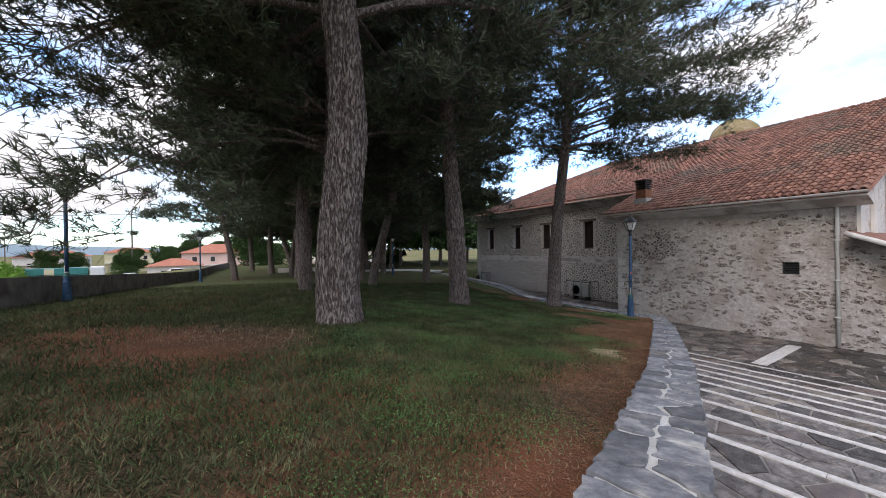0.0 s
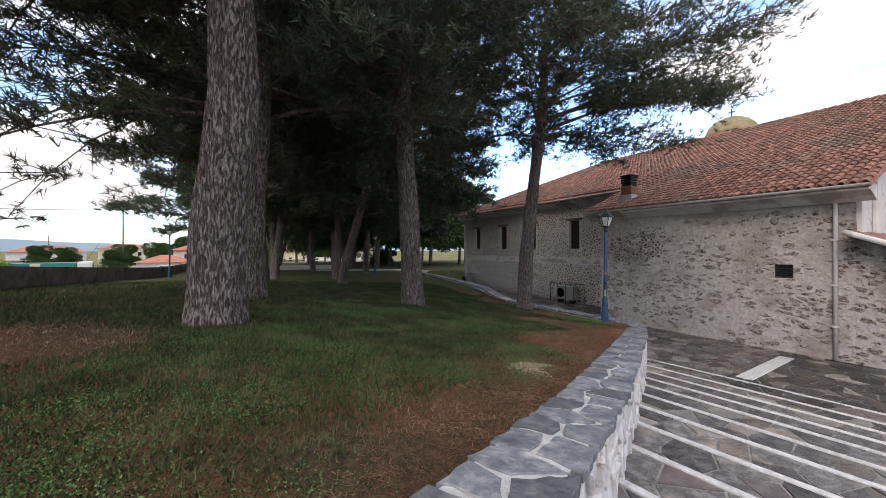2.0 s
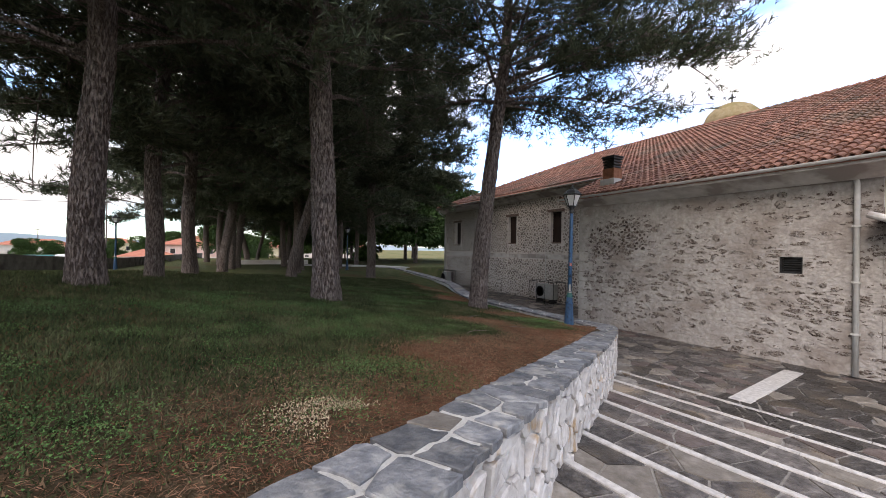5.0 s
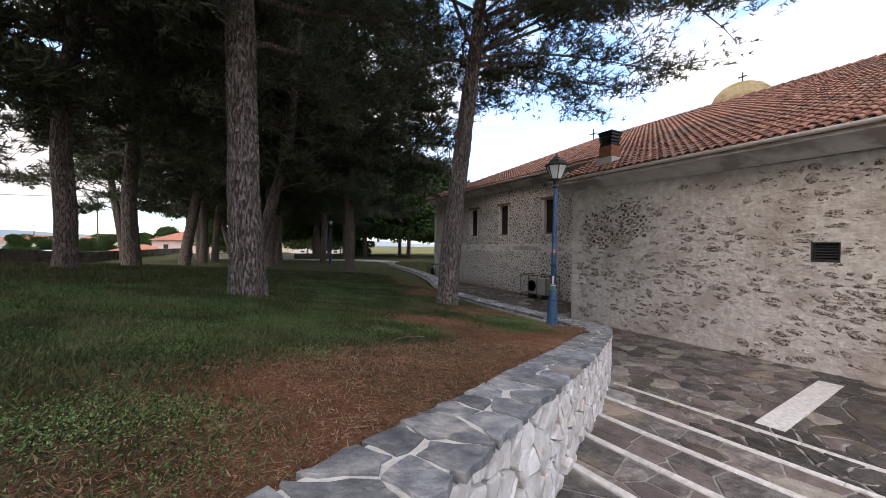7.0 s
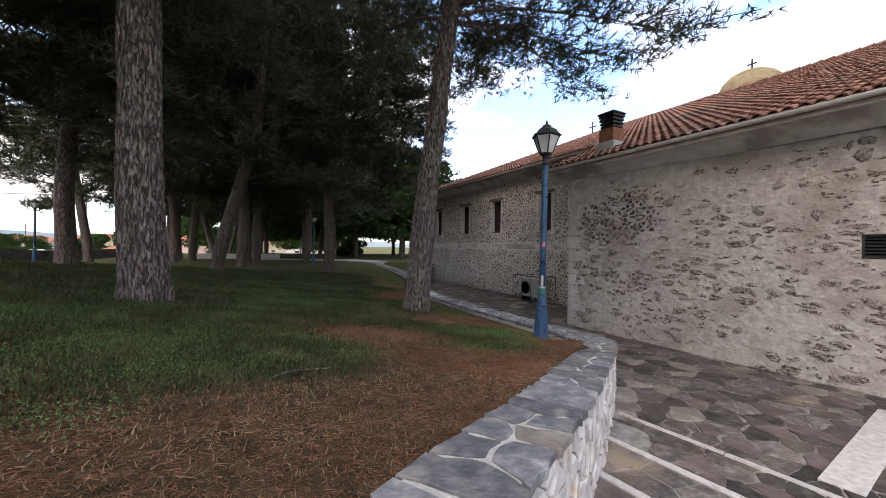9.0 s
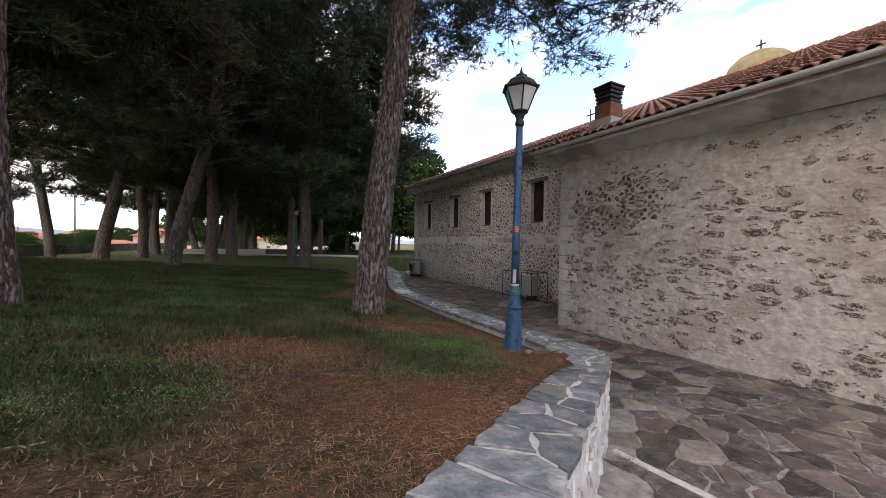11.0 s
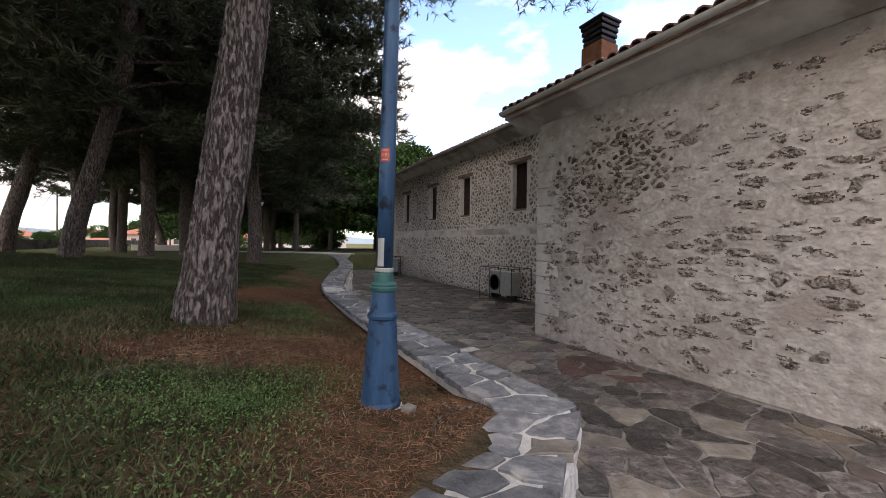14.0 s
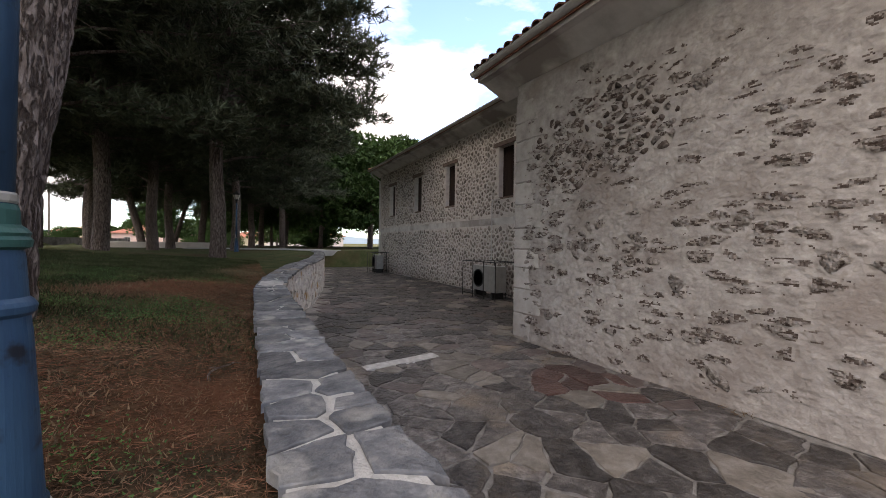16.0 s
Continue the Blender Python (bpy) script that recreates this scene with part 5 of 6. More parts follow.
def lushness(x, y):
    """Above zero in the green stretches of the lawn, below it in the bare and littered ones."""
    out = np.zeros(x.shape)
    for sign, spots in ((1.5, LUSH), (-1.7, BROWN)):
        for cx, cy, rx, ry in spots:
            out += sign * np.exp(-((x - cx) / rx) ** 2 - ((y - cy) / ry) ** 2)
    return out


def lawn_zs(x, y):
    return np.array([lawn_z(a, b) for a, b in zip(x, y)])


rng = np.random.default_rng(7)
def strew(n, near):
    """Random places on the lawn, thicker near the wall."""
    x, y = rng.uniform(-6, 11.3, n), rng.uniform(-1.0, 20, n)
    g = wall_gap(x, y)
    keep = (g > 0.02) & (rng.uniform(0, 1, n) < np.clip(np.exp(-(g - 2.0) / near), 0.06, 1))
    return x[keep], y[keep], g[keep]


x, y, g = strew(1700000, 3.2)
green = lushness(x, y) + 0.8 * patch(x, y, 1.3, 1) + np.clip((g - 1.3) / 1.2, -1.2, 0.9)
u = rng.uniform(-0.7, 0.7, len(x))
sel = green + u > 0.15
def blades(mask, name, mat, hmin, hmax, label):
    xs, ys, gs = x[mask], y[mask], g[mask]
    d = rng.normal(size=(len(xs), 3)) * (0.55, 0.55, 0.1) + (0, 0, 0.75)
    d /= np.linalg.norm(d, axis=1)[:, None]
    p = np.stack([xs, ys, lawn_zs(xs, ys) - 0.005], 1)
    big = 1 + np.clip(gs / 9, 0, 1.0)
    return tri_stuff(name, p, d, rng.uniform(hmin, hmax, len(xs)) * big, 0.0034 * big * rng.uniform(0.7, 1.6, len(xs)), mat, rng, label, "grass")
blades(sel, "grass", M_GRASS, 0.024, 0.062, "short green lawn grass with clover")
blades(~sel & (rng.uniform(0, 1, len(x)) < 0.25), "dry_grass", M_DRY, 0.015, 0.042, "dry straw-brown grass on the lawn")
x, y, g = strew(1500000, 2.6)
lit = 0.8 * patch(x, y, 0.8, 4) - lushness(x, y) + np.clip((1.5 - g) / 1.0, -1.0, 1.5) + rng.uniform(-0.6, 0.6, len(x))
m = lit > 0.35
xs, ys = x[m], y[m]
d = rng.normal(size=(len(xs), 3)) * (1, 1, 0.12)
d /= np.linalg.norm(d, axis=1)[:, None]
tri_stuff("pine_litter", np.stack([xs, ys, lawn_zs(xs, ys) + rng.uniform(0.0, 0.012, len(xs))], 1), d, rng.uniform(0.025, 0.075, len(xs)), 0.0016, M_LITTER, rng, "fallen brown pine needles strewn on the soil", "pine litter")
# clover-like clumps
cx, cy = rng.uniform(-1, 11, 900), rng.uniform(0, 14, 900)
gg = wall_gap(cx, cy)
ok = (gg > 0.3) & (gg < 6) & (0.8 * patch(cx, cy, 1.3, 1) + lushness(cx, cy) + rng.uniform(-0.6, 0.6, 900) > 0.15)
cl = np.repeat(np.stack([cx[ok], cy[ok]], 1), 520, 0) + rng.normal(size=(ok.sum() * 520, 2)) * (0.18, 0.14)
cl = cl[wall_gap(cl[:, 0], cl[:, 1]) > 0.03]
d = rng.normal(size=(len(cl), 3)) * (0.9, 0.9, 0.3) + (0, 0, 0.35)
d /= np.linalg.norm(d, axis=1)[:, None]
tri_stuff("clover", np.stack([cl[:, 0], cl[:, 1], lawn_zs(cl[:, 0], cl[:, 1]) + rng.uniform(0.005, 0.04, len(cl))], 1), d, rng.uniform(0.007, 0.017, len(cl)), 0.0045, M_CLOVER, rng, "low green clover leaves in clumps", "clover")

# sawdust heap, block and fallen branch by the wall
n = 1500
ang = rng.uniform(0.3, 4.6, n)
rr = np.abs(0.17 + 0.075 * rng.normal(size=n))
xs, ys = 4.15 + rr * np.cos(ang) * 1.3, 3.22 + rr * np.sin(ang)
zs = lawn_zs(xs, ys) + np.clip(0.045 * (1 - (rr / 0.33) ** 2), 0, 1) * rng.uniform(0.3, 1, n)
d = rng.normal(size=(n, 3))
d /= np.linalg.norm(d, axis=1)[:, None]
tri_stuff("wood_chips", np.stack([xs, ys, zs], 1), d, rng.uniform(0.008, 0.02, n), 0.004, material("pale_wood_chip", [(0.36, 0.26, 0.17), (0.5, 0.4, 0.28)], scale=20, bump=0, island=0.35), rng, "small heap of pale wood chips on the lawn", "wood chips")
blk = part("concrete_block", box((-0.035, -0.03, -0.02), (0.035, 0.03, 0.03), None, 0.008), M_PAVETAN)
blk.matrix_basis = pose(10.44, 6.98, lawn_z(10.44, 6.98), 4, 3, 30)
tagged(blk, "small mossy concrete block beside the lamp post", "block")


def twig(at, turn, length, label):
    ob = thing("fallen_branch", label, "branch", "fallen branches", at=at, turn=turn)
    pts = [(length * s, 0.03 * math.sin(s * 6), 0.012 + 0.02 * math.sin(s * 3.1)) for s in np.linspace(0, 1, 8)]
    part("stem", tube(pts, [0.008 * (1 - 0.6 * s) for s in np.linspace(0, 1, 8)], 7, wobble=0.3), M_BARK, ob)
    part("side_twig", tube([pts[3], (pts[3][0] + 0.1 * length, 0.12 * length, 0.03), (pts[3][0] + 0.16 * length, 0.26 * length, 0.02)], [0.007, 0.005, 0.003], 6), M_BARK, ob)
    part("side_twig", tube([pts[5], (pts[5][0] + 0.1 * length, -0.1 * length, 0.03), (pts[5][0] + 0.2 * length, -0.2 * length, 0.02)], [0.006, 0.004, 0.002], 6), M_BARK, ob)
    return ob


for x, y, t, ln in ((10.45, 6.72, 24, 0.42), (8.4, 6.4, 160, 0.5), (7.7, 7.2, 40, 0.45), (9.0, 7.6, 80, 0.3), (6.6, 5.6, 10, 0.4), (10.7, 8.3, 70, 0.3)):
    twig((x, y, lawn_z(x, y)), t, ln, "dry broken pine branch lying on the litter")

# weeds in the joints of the lowest steps
wp = []
for cx, cy, k in ((10.95, 6.1, 70), (10.9, 5.3, 60), (10.9, 5.0, 50), (9.3, 4.3, 60), (8.4, 4.65, 30), (14.9, 9.9, 40), (15.0, 7.6, 40), (15.1, 6.2, 40)):
    wp.append(np.stack([cx + rng.normal(size=k) * 0.06, cy + rng.normal(size=k) * 0.09, np.full(k, 0.0 if cx > 10 else RISE * (1 if cx > 8.9 else 2))], 1))
wp = np.concatenate(wp)
d = rng.normal(size=wp.shape) * (0.7, 0.7, 0.2) + (0, 0, 0.6)
d /= np.linalg.norm(d, axis=1)[:, None]
tri_stuff("weeds", wp, d, rng.uniform(0.03, 0.09, len(wp)), 0.003, M_DRY, rng, "small dry weeds in the paving joints", "weeds")

# ---- pieces: coping, face stones, flagstones, rubble, tiles ----
class Joined:
    """Collects pieces that are too many to stand singly."""
    def __init__(self):
        self.v, self.f = [], []

    def add(self, v, f):
        o = len(self.v)
        self.v += v
        self.f += [tuple(i + o for i in q) for q in f]


def stone(poly, place, h0, h1, inset, tilt=(0, 0), rough=0.0):
    """Vertices and faces of a chamfered stone; place(u, v, h) puts a point of the surface into the world."""
    n = len(poly)
    cu, cv = sum(p[0] for p in poly) / n, sum(p[1] for p in poly) / n
    verts = []
    for h, s in ((h0, 0.0), (h1 - inset * 0.6, 0.0), (h1, inset)):
        for u, v in poly:
            du, dv = u - cu, v - cv
            k = max(0.35, 1 - s / max(math.hypot(du, dv), 1e-4))
            hh = h + (tilt[0] * du + tilt[1] * dv + (random.uniform(-rough, rough) if rough else 0) if h > h0 else 0)
            verts.append(tuple(place(cu + du * k, cv + dv * k, hh)))
    verts.append(tuple(place(cu, cv, h1 + random.uniform(0, rough))))
    faces = [(r * n + k, r * n + (k + 1) % n, (r + 1) * n + (k + 1) % n, (r + 1) * n + k) for r in range(2) for k in range(n)]
    faces += [(2 * n + k, 2 * n + (k + 1) % n, 3 * n) for k in range(n)]
    return verts, faces


def rounded(poly):
    """Cuts the corners of a polygon once."""
    out = []
    for a, b in zip(poly, poly[1:] + poly[:1]):
        out += [(a[0] * 0.75 + b[0] * 0.25, a[1] * 0.75 + b[1] * 0.25), (a[0] * 0.25 + b[0] * 0.75, a[1] * 0.25 + b[1] * 0.75)]
    return out


def roughen(poly, amount, step=0.09):
    """Breaks straight edges into short uneven ones."""
    out = []
    for a, b in zip(poly, poly[1:] + poly[:1]):
        ln = math.hypot(b[0] - a[0], b[1] - a[1])
        n = max(1, min(4, int(ln / step)))
        for i in range(n):
            t = i / n
            w = amount * min(1, ln / 0.1)
            out.append((a[0] + (b[0] - a[0]) * t + random.uniform(-w, w), a[1] + (b[1] - a[1]) * t + random.uniform(-w, w)))
    return out


def stones(name, cells, place, parent, mat_of, h_of, inset, single, label, tilt=0.0, rough=0.0, cap=300, smooth=False):
    """Cells as stones: those that single() picks stand as parts, the rest are joined."""
    rest = {}
    count = 0
    for poly in cells:
        cu, cv = sum(p[0] for p in poly) / len(poly), sum(p[1] for p in poly) / len(poly)
        h0, h1 = h_of(cu, cv)
        v, f = stone(poly, place, h0, h1, inset, (random.uniform(-tilt, tilt), random.uniform(-tilt, tilt)), rough)
        mat = mat_of(cu, cv)
        if count < cap and single(cu, cv):
            count += 1
            mesh_object(name, v, f, mat, parent, smooth=smooth)
        else:
            rest.setdefault(mat.name, (mat, Joined()))[1].add(v, f)
    for mat, j in rest.values():
        tagged(mesh_object(name + "_field", j.v, j.f, mat, parent, smooth=smooth), label, kind="stuff")


# along-the-wall coordinate
OUT3, INN3 = np.array(OUTLINE), np.array(INLINE)
S_AT = np.r_[0, np.cumsum(np.hypot(*np.diff(OUT3, axis=0).T))]


def on_wall(s, t):
    """A plan point at s along the garden wall and t (0 outer edge, 1 inner edge)."""
    o = np.array([np.interp(s, S_AT, OUT3[:, 0]), np.interp(s, S_AT, OUT3[:, 1])])
    i = np.array([np.interp(s, S_AT, INN3[:, 0]), np.interp(s, S_AT, INN3[:, 1])])
    return o + (i - o) * t


def cope(s, v, h):
    x, y = on_wall(s, v / WALL_W)
    ox, oy = on_wall(s, 0)
    return (x, y, wall_top(ox, oy) + h)


def norm_at(s):
    d = (on_wall(s + 0.05, 0) - on_wall(s - 0.05, 0))
    d /= np.linalg.norm(d)
    return np.array((d[1], -d[0]))


seeds = []
r1 = random.Random(5)
s = 0.2
while s < S_AT[-1]:
    if r1.random() < 0.3:
        seeds.append((s, r1.uniform(0.15, 0.27)))
        s += r1.uniform(0.22, 0.34)
    else:
        seeds += [(s + r1.uniform(-0.08, 0.08), r1.uniform(0.05, 0.14)), (s + r1.uniform(-0.08, 0.08), r1.uniform(0.26, 0.36))]
        s += r1.uniform(0.2, 0.32)
cells = crazy(seeds, [(0, -0.025), (S_AT[-1], -0.025), (S_AT[-1], 0.43), (0, 0.43)], 0.035)
cells = [roughen(p, 0.017, 0.07) for p in cells]
stones("coping_slab", cells, cope, garden_wall, lambda u, v: M_PAVETAN if noise.noise(Vector((u * 3.7, v * 9, 2.0))) > 0.45 else M_SLATE, lambda u, v: (-0.045, random.uniform(-0.003, 0.006)), 0.006, lambda u, v: True, "grey slate coping slabs", 0.01, 0.002)


def step_z(x):
    return max([0.0] + [RISE * (k + 1) for k, sx in enumerate(STEP_X) if x < sx])


def face(s, v, h):
    p = on_wall(s, 0)
    n = norm_at(s)
    return (p[0] + n[0] * (h - 0.03), p[1] + n[1] * (h - 0.03), v)


r2 = random.Random(8)
seeds = [(a, b * 1.45 - 0.5) for a, b in scatter(r2, 4.0, S_AT[-1], 0.2, 2.0, 0.15)]
seeds = [(a, b) for a, b in seeds if step_z(on_wall(a, 0)[0]) - 0.1 < b < wall_top(*on_wall(a, 0)) + 0.02]
seeds.sort(key=lambda q: abs(q[0] - 13.5))
cells = []
for poly in crazy(seeds, [(4.0, -0.3), (S_AT[-1], -0.3), (S_AT[-1], 2.6), (4.0, 2.6)], 0.014):
    cu = sum(p[0] for p in poly) / len(poly)
    lid = wall_top(*on_wall(cu, 0)) - 0.055
    poly = clip_half(poly, cu, lid, 0.13 if cu < 17 else 0.0, 1.0)
    if len(poly) > 2 and max(p[1] for p in poly) - min(p[1] for p in poly) < 0.6:
        cells.append(poly)
cells = [roughen(p, 0.008, 0.08) for p in cells]
stones("face_stone", cells, face, garden_wall, lambda u, v: M_FACESTONE, lambda u, v: (-0.02, random.uniform(0.012, 0.045)), 0.016, lambda u, v: True, "irregular white facing stones", 0.14, 0.006)

# flagstones on the terrace
def flat(z):
    return lambda u, v, h: (u, v, z + h)


def on_terrace(x, y):
    return left_of(OUTLINE, x, y) < -0.05 and (x < 15.3 + (10.9 - y) * 0.045 if y < 10.9 else x < 17.95 or y > 26.6) and x > nosing(0, min(y, 6.3)) - 0.1


r3 = random.Random(12)
seeds = [(a, b * 1.0) for a, b in scatter(r3, 10.0, 18.2, -3.0, 30.0, 0.3, 0.56)]
seeds = [q for q in seeds if on_terrace(*q) and r3.random() < 0.74]
seeds.sort(key=lambda q: (q[0] - 13) ** 2 + (q[1] - 8.5) ** 2)
cells = [p for p in crazy(seeds, [(10.05, -3.2), (18.3, -3.2), (18.3, 30.2), (10.05, 30.2)], 0.024, 18) if max(math.hypot(a[0] - p[0][0], a[1] - p[0][1]) for a in p) < 1.3]
cells = [roughen(p, 0.021, 0.09) for p in cells]


def z_flag(u, v):
    return noise.noise(Vector((u * 5, v * 5, 2.0))) > -0.2


def flag_mat(u, v):
    k = noise.noise(Vector((u * 2.3, v * 2.3, 7.0))) + 0.5 * noise.noise(Vector((u * 0.5, v * 0.5, 1.0)))
    if math.hypot((u - 14.35) / 0.5, (v - 9.05) / 0.7) < 1 and z_flag(u, v):
        return M_RUST
    return M_PAVETAN if k > 0.36 else M_PAVERED if k < -0.36 else M_PAVE


stones("flagstone", cells, flat(-0.0), paving, flag_mat, lambda u, v: (-0.03, random.uniform(-0.004, 0.007)), 0.008, lambda u, v: True, "dark irregular flagstones", 0.006, 0.002)

# slate on the treads
r4 = random.Random(14)
for k in range(13):
    z = RISE * (k + 1)
    x1, x0 = STEP_X[k] + 1.4, STEP_X[k + 1] - 0.2
    seeds = scatter(r4, x0, x1, -7.0, wall_y(STEP_X[k]) + 0.1, 0.38)
    seeds = [(a, b) for a, b in seeds if nosing(k + 1, b) + 0.03 < a < nosing(k, b) - 0.12 and left_of(OUTLINE, a, b) < 0.03]
    yl, ys = wall_y(STEP_X[k]) + 0.08, -7.2
    out = [(nosing(k + 1, ys) + 0.012, ys), (nosing(k, ys) - 0.095, ys), (nosing(k, yl) - 0.095, yl), (nosing(k + 1, yl) + 0.012, yl)]
    step = [o for o in bpy.data.objects if o.name.split(".")[0] == "stair_step"][k]
    stones("flagstone", crazy(seeds, out, 0.024, 10), flat(z), step, flag_mat, lambda u, v: (-0.02, random.uniform(-0.003, 0.003)), 0.006, lambda u, v: v > -2.5, "dark slate flags of the tread", 0.0, 0.0015, 40)

# foot strip of marble at the lowest step
for i in range(9):
    y0 = 6.3 - i * 1.2
    bm = box((-0.04, -0.598, -0.03), (0.04, 0.598, 0.012), Matrix.Translation((11.0 + LEAN_Y * (y0 - 6.9), y0 - 0.6, 0)) @ Matrix.Rotation(math.atan(-LEAN_Y), 4, 'Z'), 0.004)
    part("marble_strip", bm, M_MARBLE, paving)

# rubble of the near wall
def near_face(u, v, h):
    return FACE_N @ Vector((u, -h, v))


def dark_patch(u, v):
    """The stretch under the eave where the stones stand bare."""
    return math.hypot((u - 1.45) / 1.15, (v - 3.05 - 0.1 * (u - 1.45)) / 0.62) < 1.0 + 0.3 * noise.noise(Vector((u * 3, v * 3, 5)))


def bare(u, v):
    """How far the render has worn off the stones."""
    k = 0.7 * noise.noise(Vector((u * 0.7, v * 0.9, 3.1))) + 0.3 * noise.noise(Vector((u * 2.5, v * 4, 1.2)))
    return k + (0.5 if dark_patch(u, v) else 0.0) + 0.45 * math.exp(-((v - 1.65) / 0.28) ** 2)


def coat(u, v):
    """Relief of the render-smeared rubble at a point, and how bare and how broken it is there."""
    q = Vector((u * 3.4, v * 8.2, 0.0))
    q += noise.noise_vector(q * 0.6) * 0.4
    d, pts = noise.voronoi(q)
    edge = min(1.0, max(0.0, (d[1] - d[0]) / 0.35))
    worn = min(1.0, max(0.0, 0.42 + 0.9 * noise.noise(pts[0] * 3.7) + 0.6 * bare(u, v))) * edge
    ragged = noise.fractal(Vector((u * 13, v * 30, 4)), 0.65, 2.1, 4)
    soft = noise.fractal(Vector((u * 5, v * 9, 8)), 0.8, 2.1, 3)
    return 0.016 + 0.016 * edge * worn + 0.007 * soft + 0.026 * worn * ragged, worn, ragged


def coat_wall(nu, nv, length, height, start, place, hole, parent):
    """A wall's rough coat of render: a fine relief in which bare and broken stone shows, its hollows coloured dark."""
    verts, faces, kinds, broken = [], [], [], []
    for b in range(nv + 1):
        for a in range(nu + 1):
            u, v = 0.004 + (length - 0.008) * a / nu, height * b / nv
            fade = min(1.0, (u + start) / 0.3, max(0.0, (height - v) / 0.25))
            h, worn, ragged = coat(u + start, v)
            verts.append(tuple(place(u, v, 0.004 + fade * max(0.0, h))))
            # hollows take the dark rubble colour: bare stone with pit shade painted in
            broken.append(2 if worn * fade > 0.36 and ragged < -0.16 else 1 if worn * fade > 0.45 else 0)
    for b in range(nv):
        for a in range(nu):
            u, v = length * (a + 0.5) / nu, height * (b + 0.5) / nv
            if not (hole and hole[0] - 0.01 < u < hole[1] + 0.01 and hole[2] - 0.01 < v < hole[3] + 0.01):
                k = b * (nu + 1) + a
                faces.append((k, k + 1, k + nu + 2, k + nu + 1))
                kinds.append(broken[k])
    ob = mesh_object("render_coat", verts, faces, M_RENDER, parent, "rough pale lime render over rubble", smooth=True)
    ob.data.materials.append(M_SMEAR)
    ob.data.materials.append(M_RUBBLE)
    ob.data.polygons.foreach_set("material_index", kinds)


coat_wall(560, 300, NEAR_LEN, 4.19, 0.0, near_face, VENT, wall_near)
coat_wall(130, 150, ANNEX_LEN, 3.2, NEAR_LEN, lambda u, v, h: FACE_A @ Vector((u, -h, v * (1 - VERGE_K * u / ANNEX_H))), None, wall_annex)
r5 = random.Random(21)
cells = []
for wide, step, lo_u, hi_u, lo_v, hi_v in ((1.7, 0.105, 0.3, 2.75, 2.35, 3.8), (1.9, 0.15, 0.6, NEAR_LEN - 0.1, 1.35, 2.0), (2.1, 0.16, 0.6, NEAR_LEN - 0.1, 0.1, 4.1)):
    seeds = [(a * wide, b) for a, b in scatter(r5, lo_u / wide, hi_u / wide, lo_v, hi_v, step, 0.36)]
    for p in crazy(seeds, [(lo_u, lo_v), (hi_u, lo_v), (hi_u, hi_v), (lo_u, hi_v)], 0.03):
        cu, cw = sum(q[0] for q in p) / len(p), sum(q[1] for q in p) / len(p)
        if VENT[0] - 0.2 < cu < VENT[1] + 0.2 and VENT[2] - 0.14 < cw < VENT[3] + 0.14 or cu < 0.45:
            continue
        inside = dark_patch(cu, cw)
        chance = (0.75 if inside else 0.0) if wide == 1.7 else 0.22 if wide == 1.9 else 0.0 if inside or 1.3 < cw < 2.05 else 0.05
        if r5.random() > chance:
            continue
        k = r5.uniform(0.6, 0.95)
        cells.append(roughen(rounded([(cu + (q[0] - cu) * k, cw + (q[1] - cw) * k) for q in p]), 0.012, 0.06))
stones("rubble_stone", cells, near_face, wall_near, lambda u, v: M_RUBBLE if dark_patch(u, v) and r5.random() < 0.7 else M_SMEAR,
       lambda u, v: (-0.02, (0.036 if dark_patch(u, v) else 0.026) + random.uniform(0.0, 0.016)), 0.03, lambda u, v: True, "bare rubble stones among the render", 0.06, 0.012, smooth=True)
z = 0.05
i = 0
while z < 3.95:
    h = r5.uniform(0.3, 0.42)
    w = 0.62 if i % 2 else 0.4
    mesh_object("quoin", *stone([(0.0, z), (w * r5.uniform(0.85, 1.1), z), (w * r5.uniform(0.85, 1.1), z + h - 0.02), (0.0, z + h - 0.02)], near_face, -0.02, 0.026, 0.014, (0, 0), 0.004), M_QUOIN, wall_near)
    z += h
    i += 1

# rubble of the long wall
def far_face(u, v, h):
    return FACE_F @ Vector((u, -h, v))


r6 = random.Random(31)
FL = FAR_Y1 - FAR_Y0
seeds = [(a * 1.5, b) for a, b in scatter(r6, 0.1, FL / 1.5, 0.05, 5.4, 0.14)]
cells = []
for p in crazy(seeds, [(0.0, 0.02), (FL - 0.02, 0.02), (FL - 0.02, 5.4), (0.0, 5.4)], 0.036, 10):
    cu, cv = sum(q[0] for q in p) / len(p), sum(q[1] for q in p) / len(p)
    if 2.12 < cv < 2.5 or cu < 0.35 or any(w[0] - 0.13 < cu < w[1] + 0.13 and w[2] - 0.12 < cv < w[3] + 0.2 for w in WIN):
        continue
    k = r6.uniform(0.75, 1.02)
    cells.append([(cu + (q[0] - cu) * k, cv + (q[1] - cv) * k) for q in p])
cells.sort(key=lambda p: -p[0][0] if p[0][0] < 12.3 else p[0][0] + 20)
stones("rubble_stone", cells, far_face, wall_far, lambda u, v: M_GREYRUB, lambda u, v: (-0.02, random.uniform(0.004, 0.025)), 0.018, lambda u, v: True, "grey rubble stones in pale mortar", 0.08, 0.005, smooth=True)

# barrel tiles
COSR = 1 / math.sqrt(1 + ROOF_K ** 2)


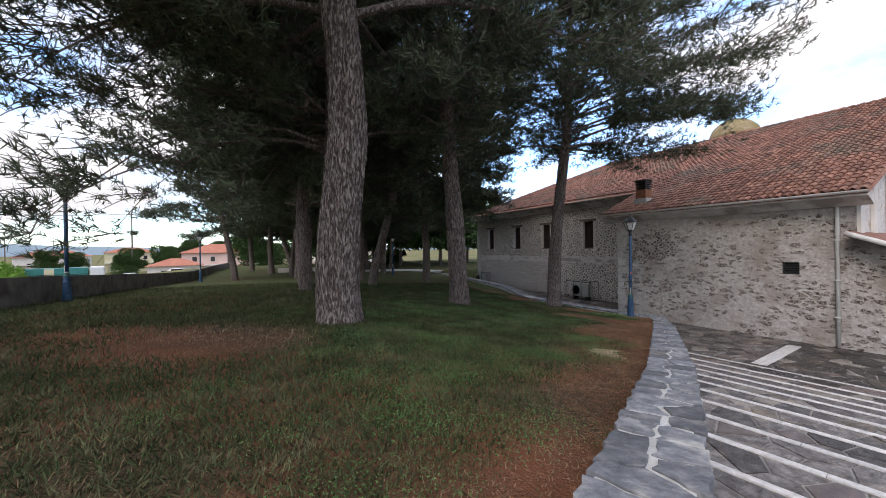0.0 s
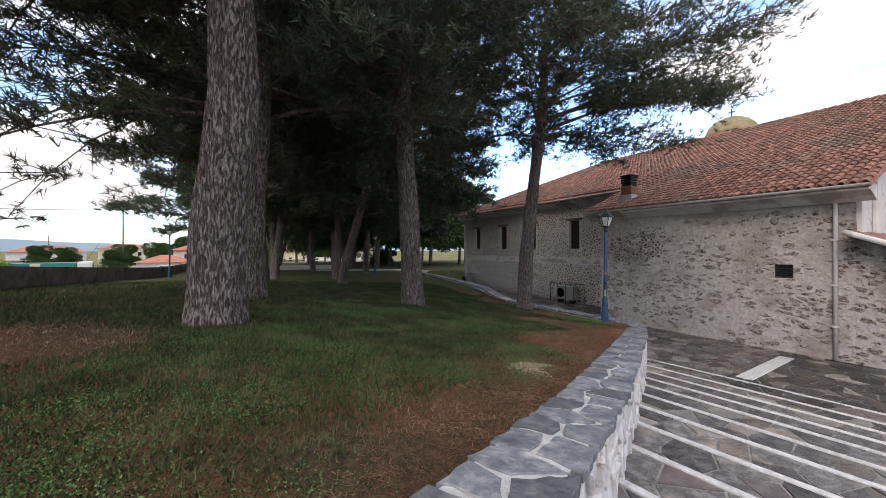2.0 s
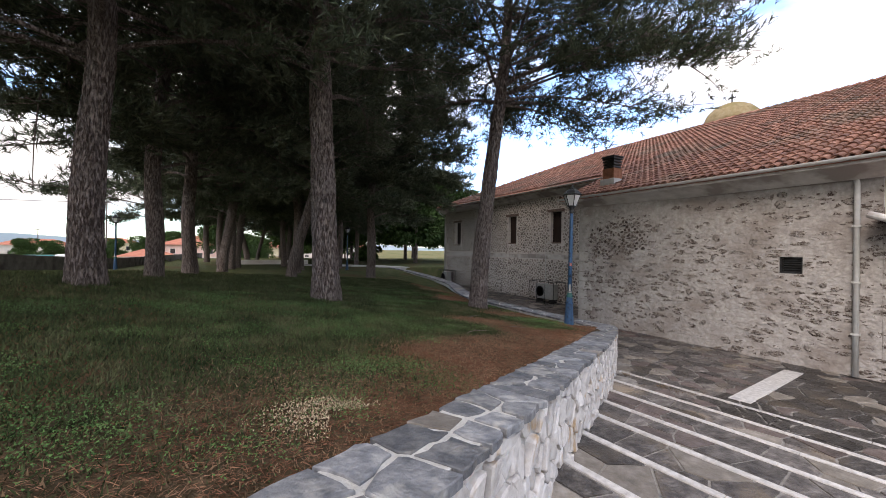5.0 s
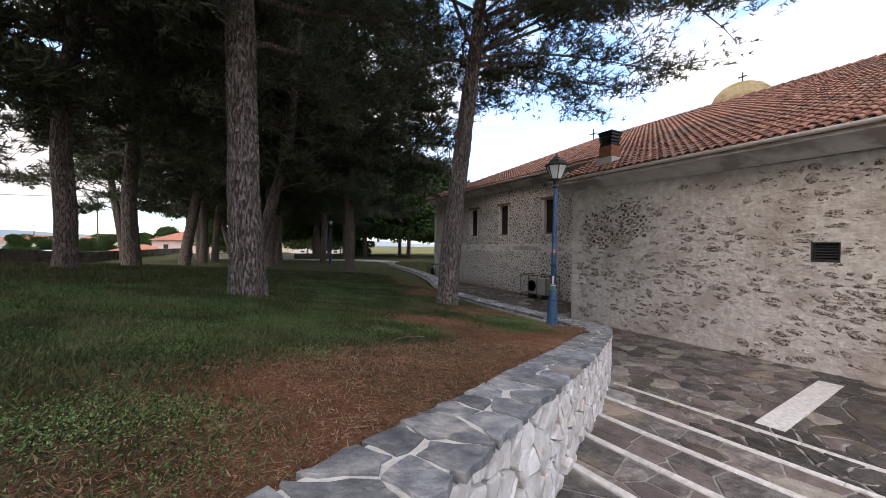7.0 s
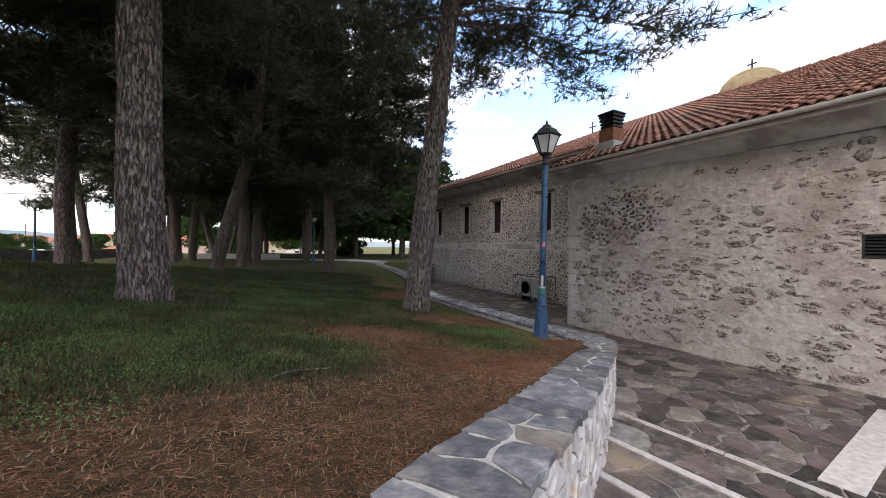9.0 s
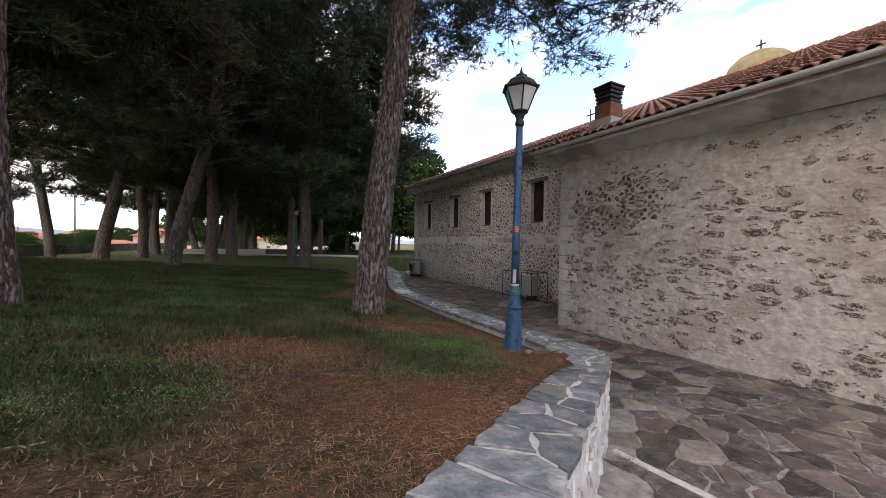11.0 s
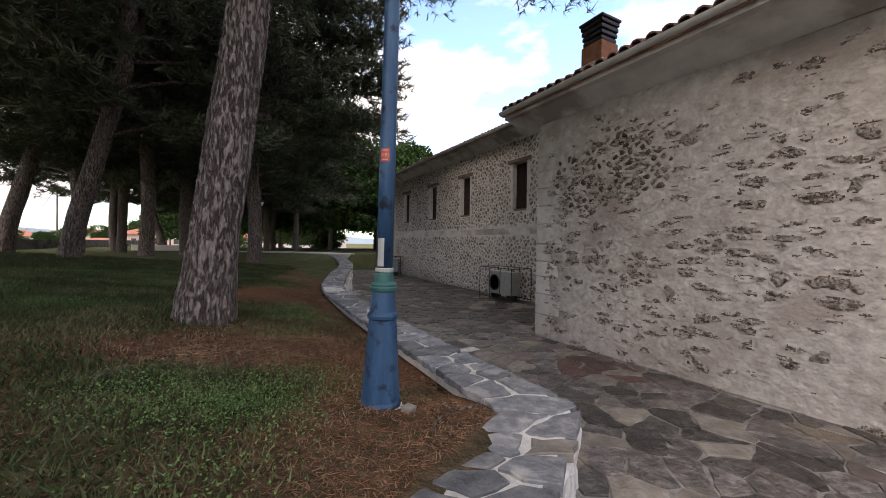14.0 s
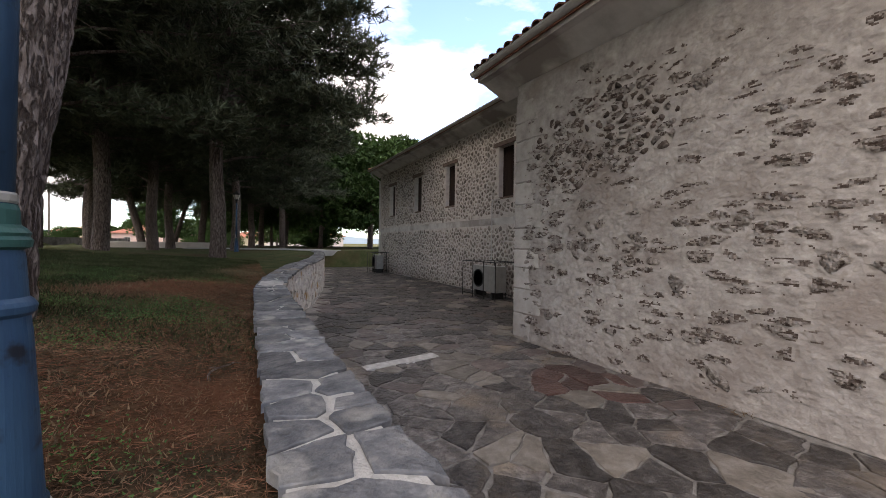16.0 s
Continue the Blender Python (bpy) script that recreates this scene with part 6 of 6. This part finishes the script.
def tile_mesh(length=0.42, r_lo=0.088, r_hi=0.072):
    v, f = [], []
    for sx, r, lift in ((0.0, r_lo, 0.03), (length, r_hi, 0.004)):
        for t in np.linspace(0, math.pi, 6):
            v.append((sx, r * math.cos(t), r * math.sin(t) * 0.85 + lift))
    for k in range(5):
        f.append((k, k + 1, 7 + k, 6 + k))
    v += [(0.0, r_lo * math.cos(t) * 0.8, r_lo * math.sin(t) * 0.6 + 0.03) for t in np.linspace(0, math.pi, 6)]
    for k in range(5):
        f.append((12 + k, 13 + k, k + 1, k))
    return v, f


tv, tf = tile_mesh()
tile_data = bpy.data.meshes.new("tile")
tile_data.from_pydata(tv, [], tf)
tile_data.materials.append(M_TILE)
slope_m = Matrix.Rotation(-math.atan(ROOF_K), 4, 'Y')
r7 = random.Random(41)
rest = Joined()
single = 0
row = 0
x = EAVE_X - 0.06
while x < RIDGE_X - 0.15:
    y = ROOF_S + 0.1
    while y < ROOF_N:
        lim = ROOF_N_NEAR if x < FEAVE_X else ROOF_N - max(0.0, (x - FEAVE_X) * (ROOF_N - HIP_Y) / (RIDGE_X - FEAVE_X))
        if y < lim - 0.06 and not (15.3 < x < 15.9 and 9.65 < y < 10.35):
            m = Matrix.Translation((x + r7.uniform(-0.012, 0.012), y + r7.uniform(-0.01, 0.01), roof_z(x) + r7.uniform(-0.004, 0.008))) @ slope_m @ Matrix.Rotation(r7.uniform(-0.03, 0.03), 4, 'Z')
            if single < 300 and x < EAVE_X + 2.6 and 7.0 < y < 11.4:
                ob = new("tile", tile_data)
                ob.parent = roof
                ob.matrix_basis = m
                single += 1
            else:
                rest.add([tuple(m @ Vector(p)) for p in tv], tf)
        y += 0.205
    x += 0.35 * COSR
    row += 1
tagged(mesh_object("tile_field", rest.v, rest.f, M_TILE, roof), "weathered red barrel tiles", kind="stuff")
rest = Joined()
y = ROOF_S
while y < HIP_Y:
    m = Matrix.Translation((RIDGE_X, y, RZ + 0.01)) @ Matrix.Rotation(math.pi / 2, 4, 'Z')
    rest.add([tuple(m @ Vector((p[0], p[1] * 1.5, p[2] * 1.4))) for p in tv], tf)
    y += 0.36
a, b = Vector((FEAVE_X, ROOF_N, roof_z(FEAVE_X))), Vector((RIDGE_X, HIP_Y, RZ))
n = int((b - a).length / 0.36)
rot = (b - a).to_track_quat('X', 'Z').to_matrix().to_4x4()
for i in range(n):
    m = Matrix.Translation(a.lerp(b, i / n)) @ rot
    rest.add([tuple(m @ Vector((p[0], p[1] * 1.4, p[2] * 1.3))) for p in tv], tf)
tagged(mesh_object("ridge_tile_field", rest.v, rest.f, M_TILE, roof), "ridge and hip tiles", kind="stuff")
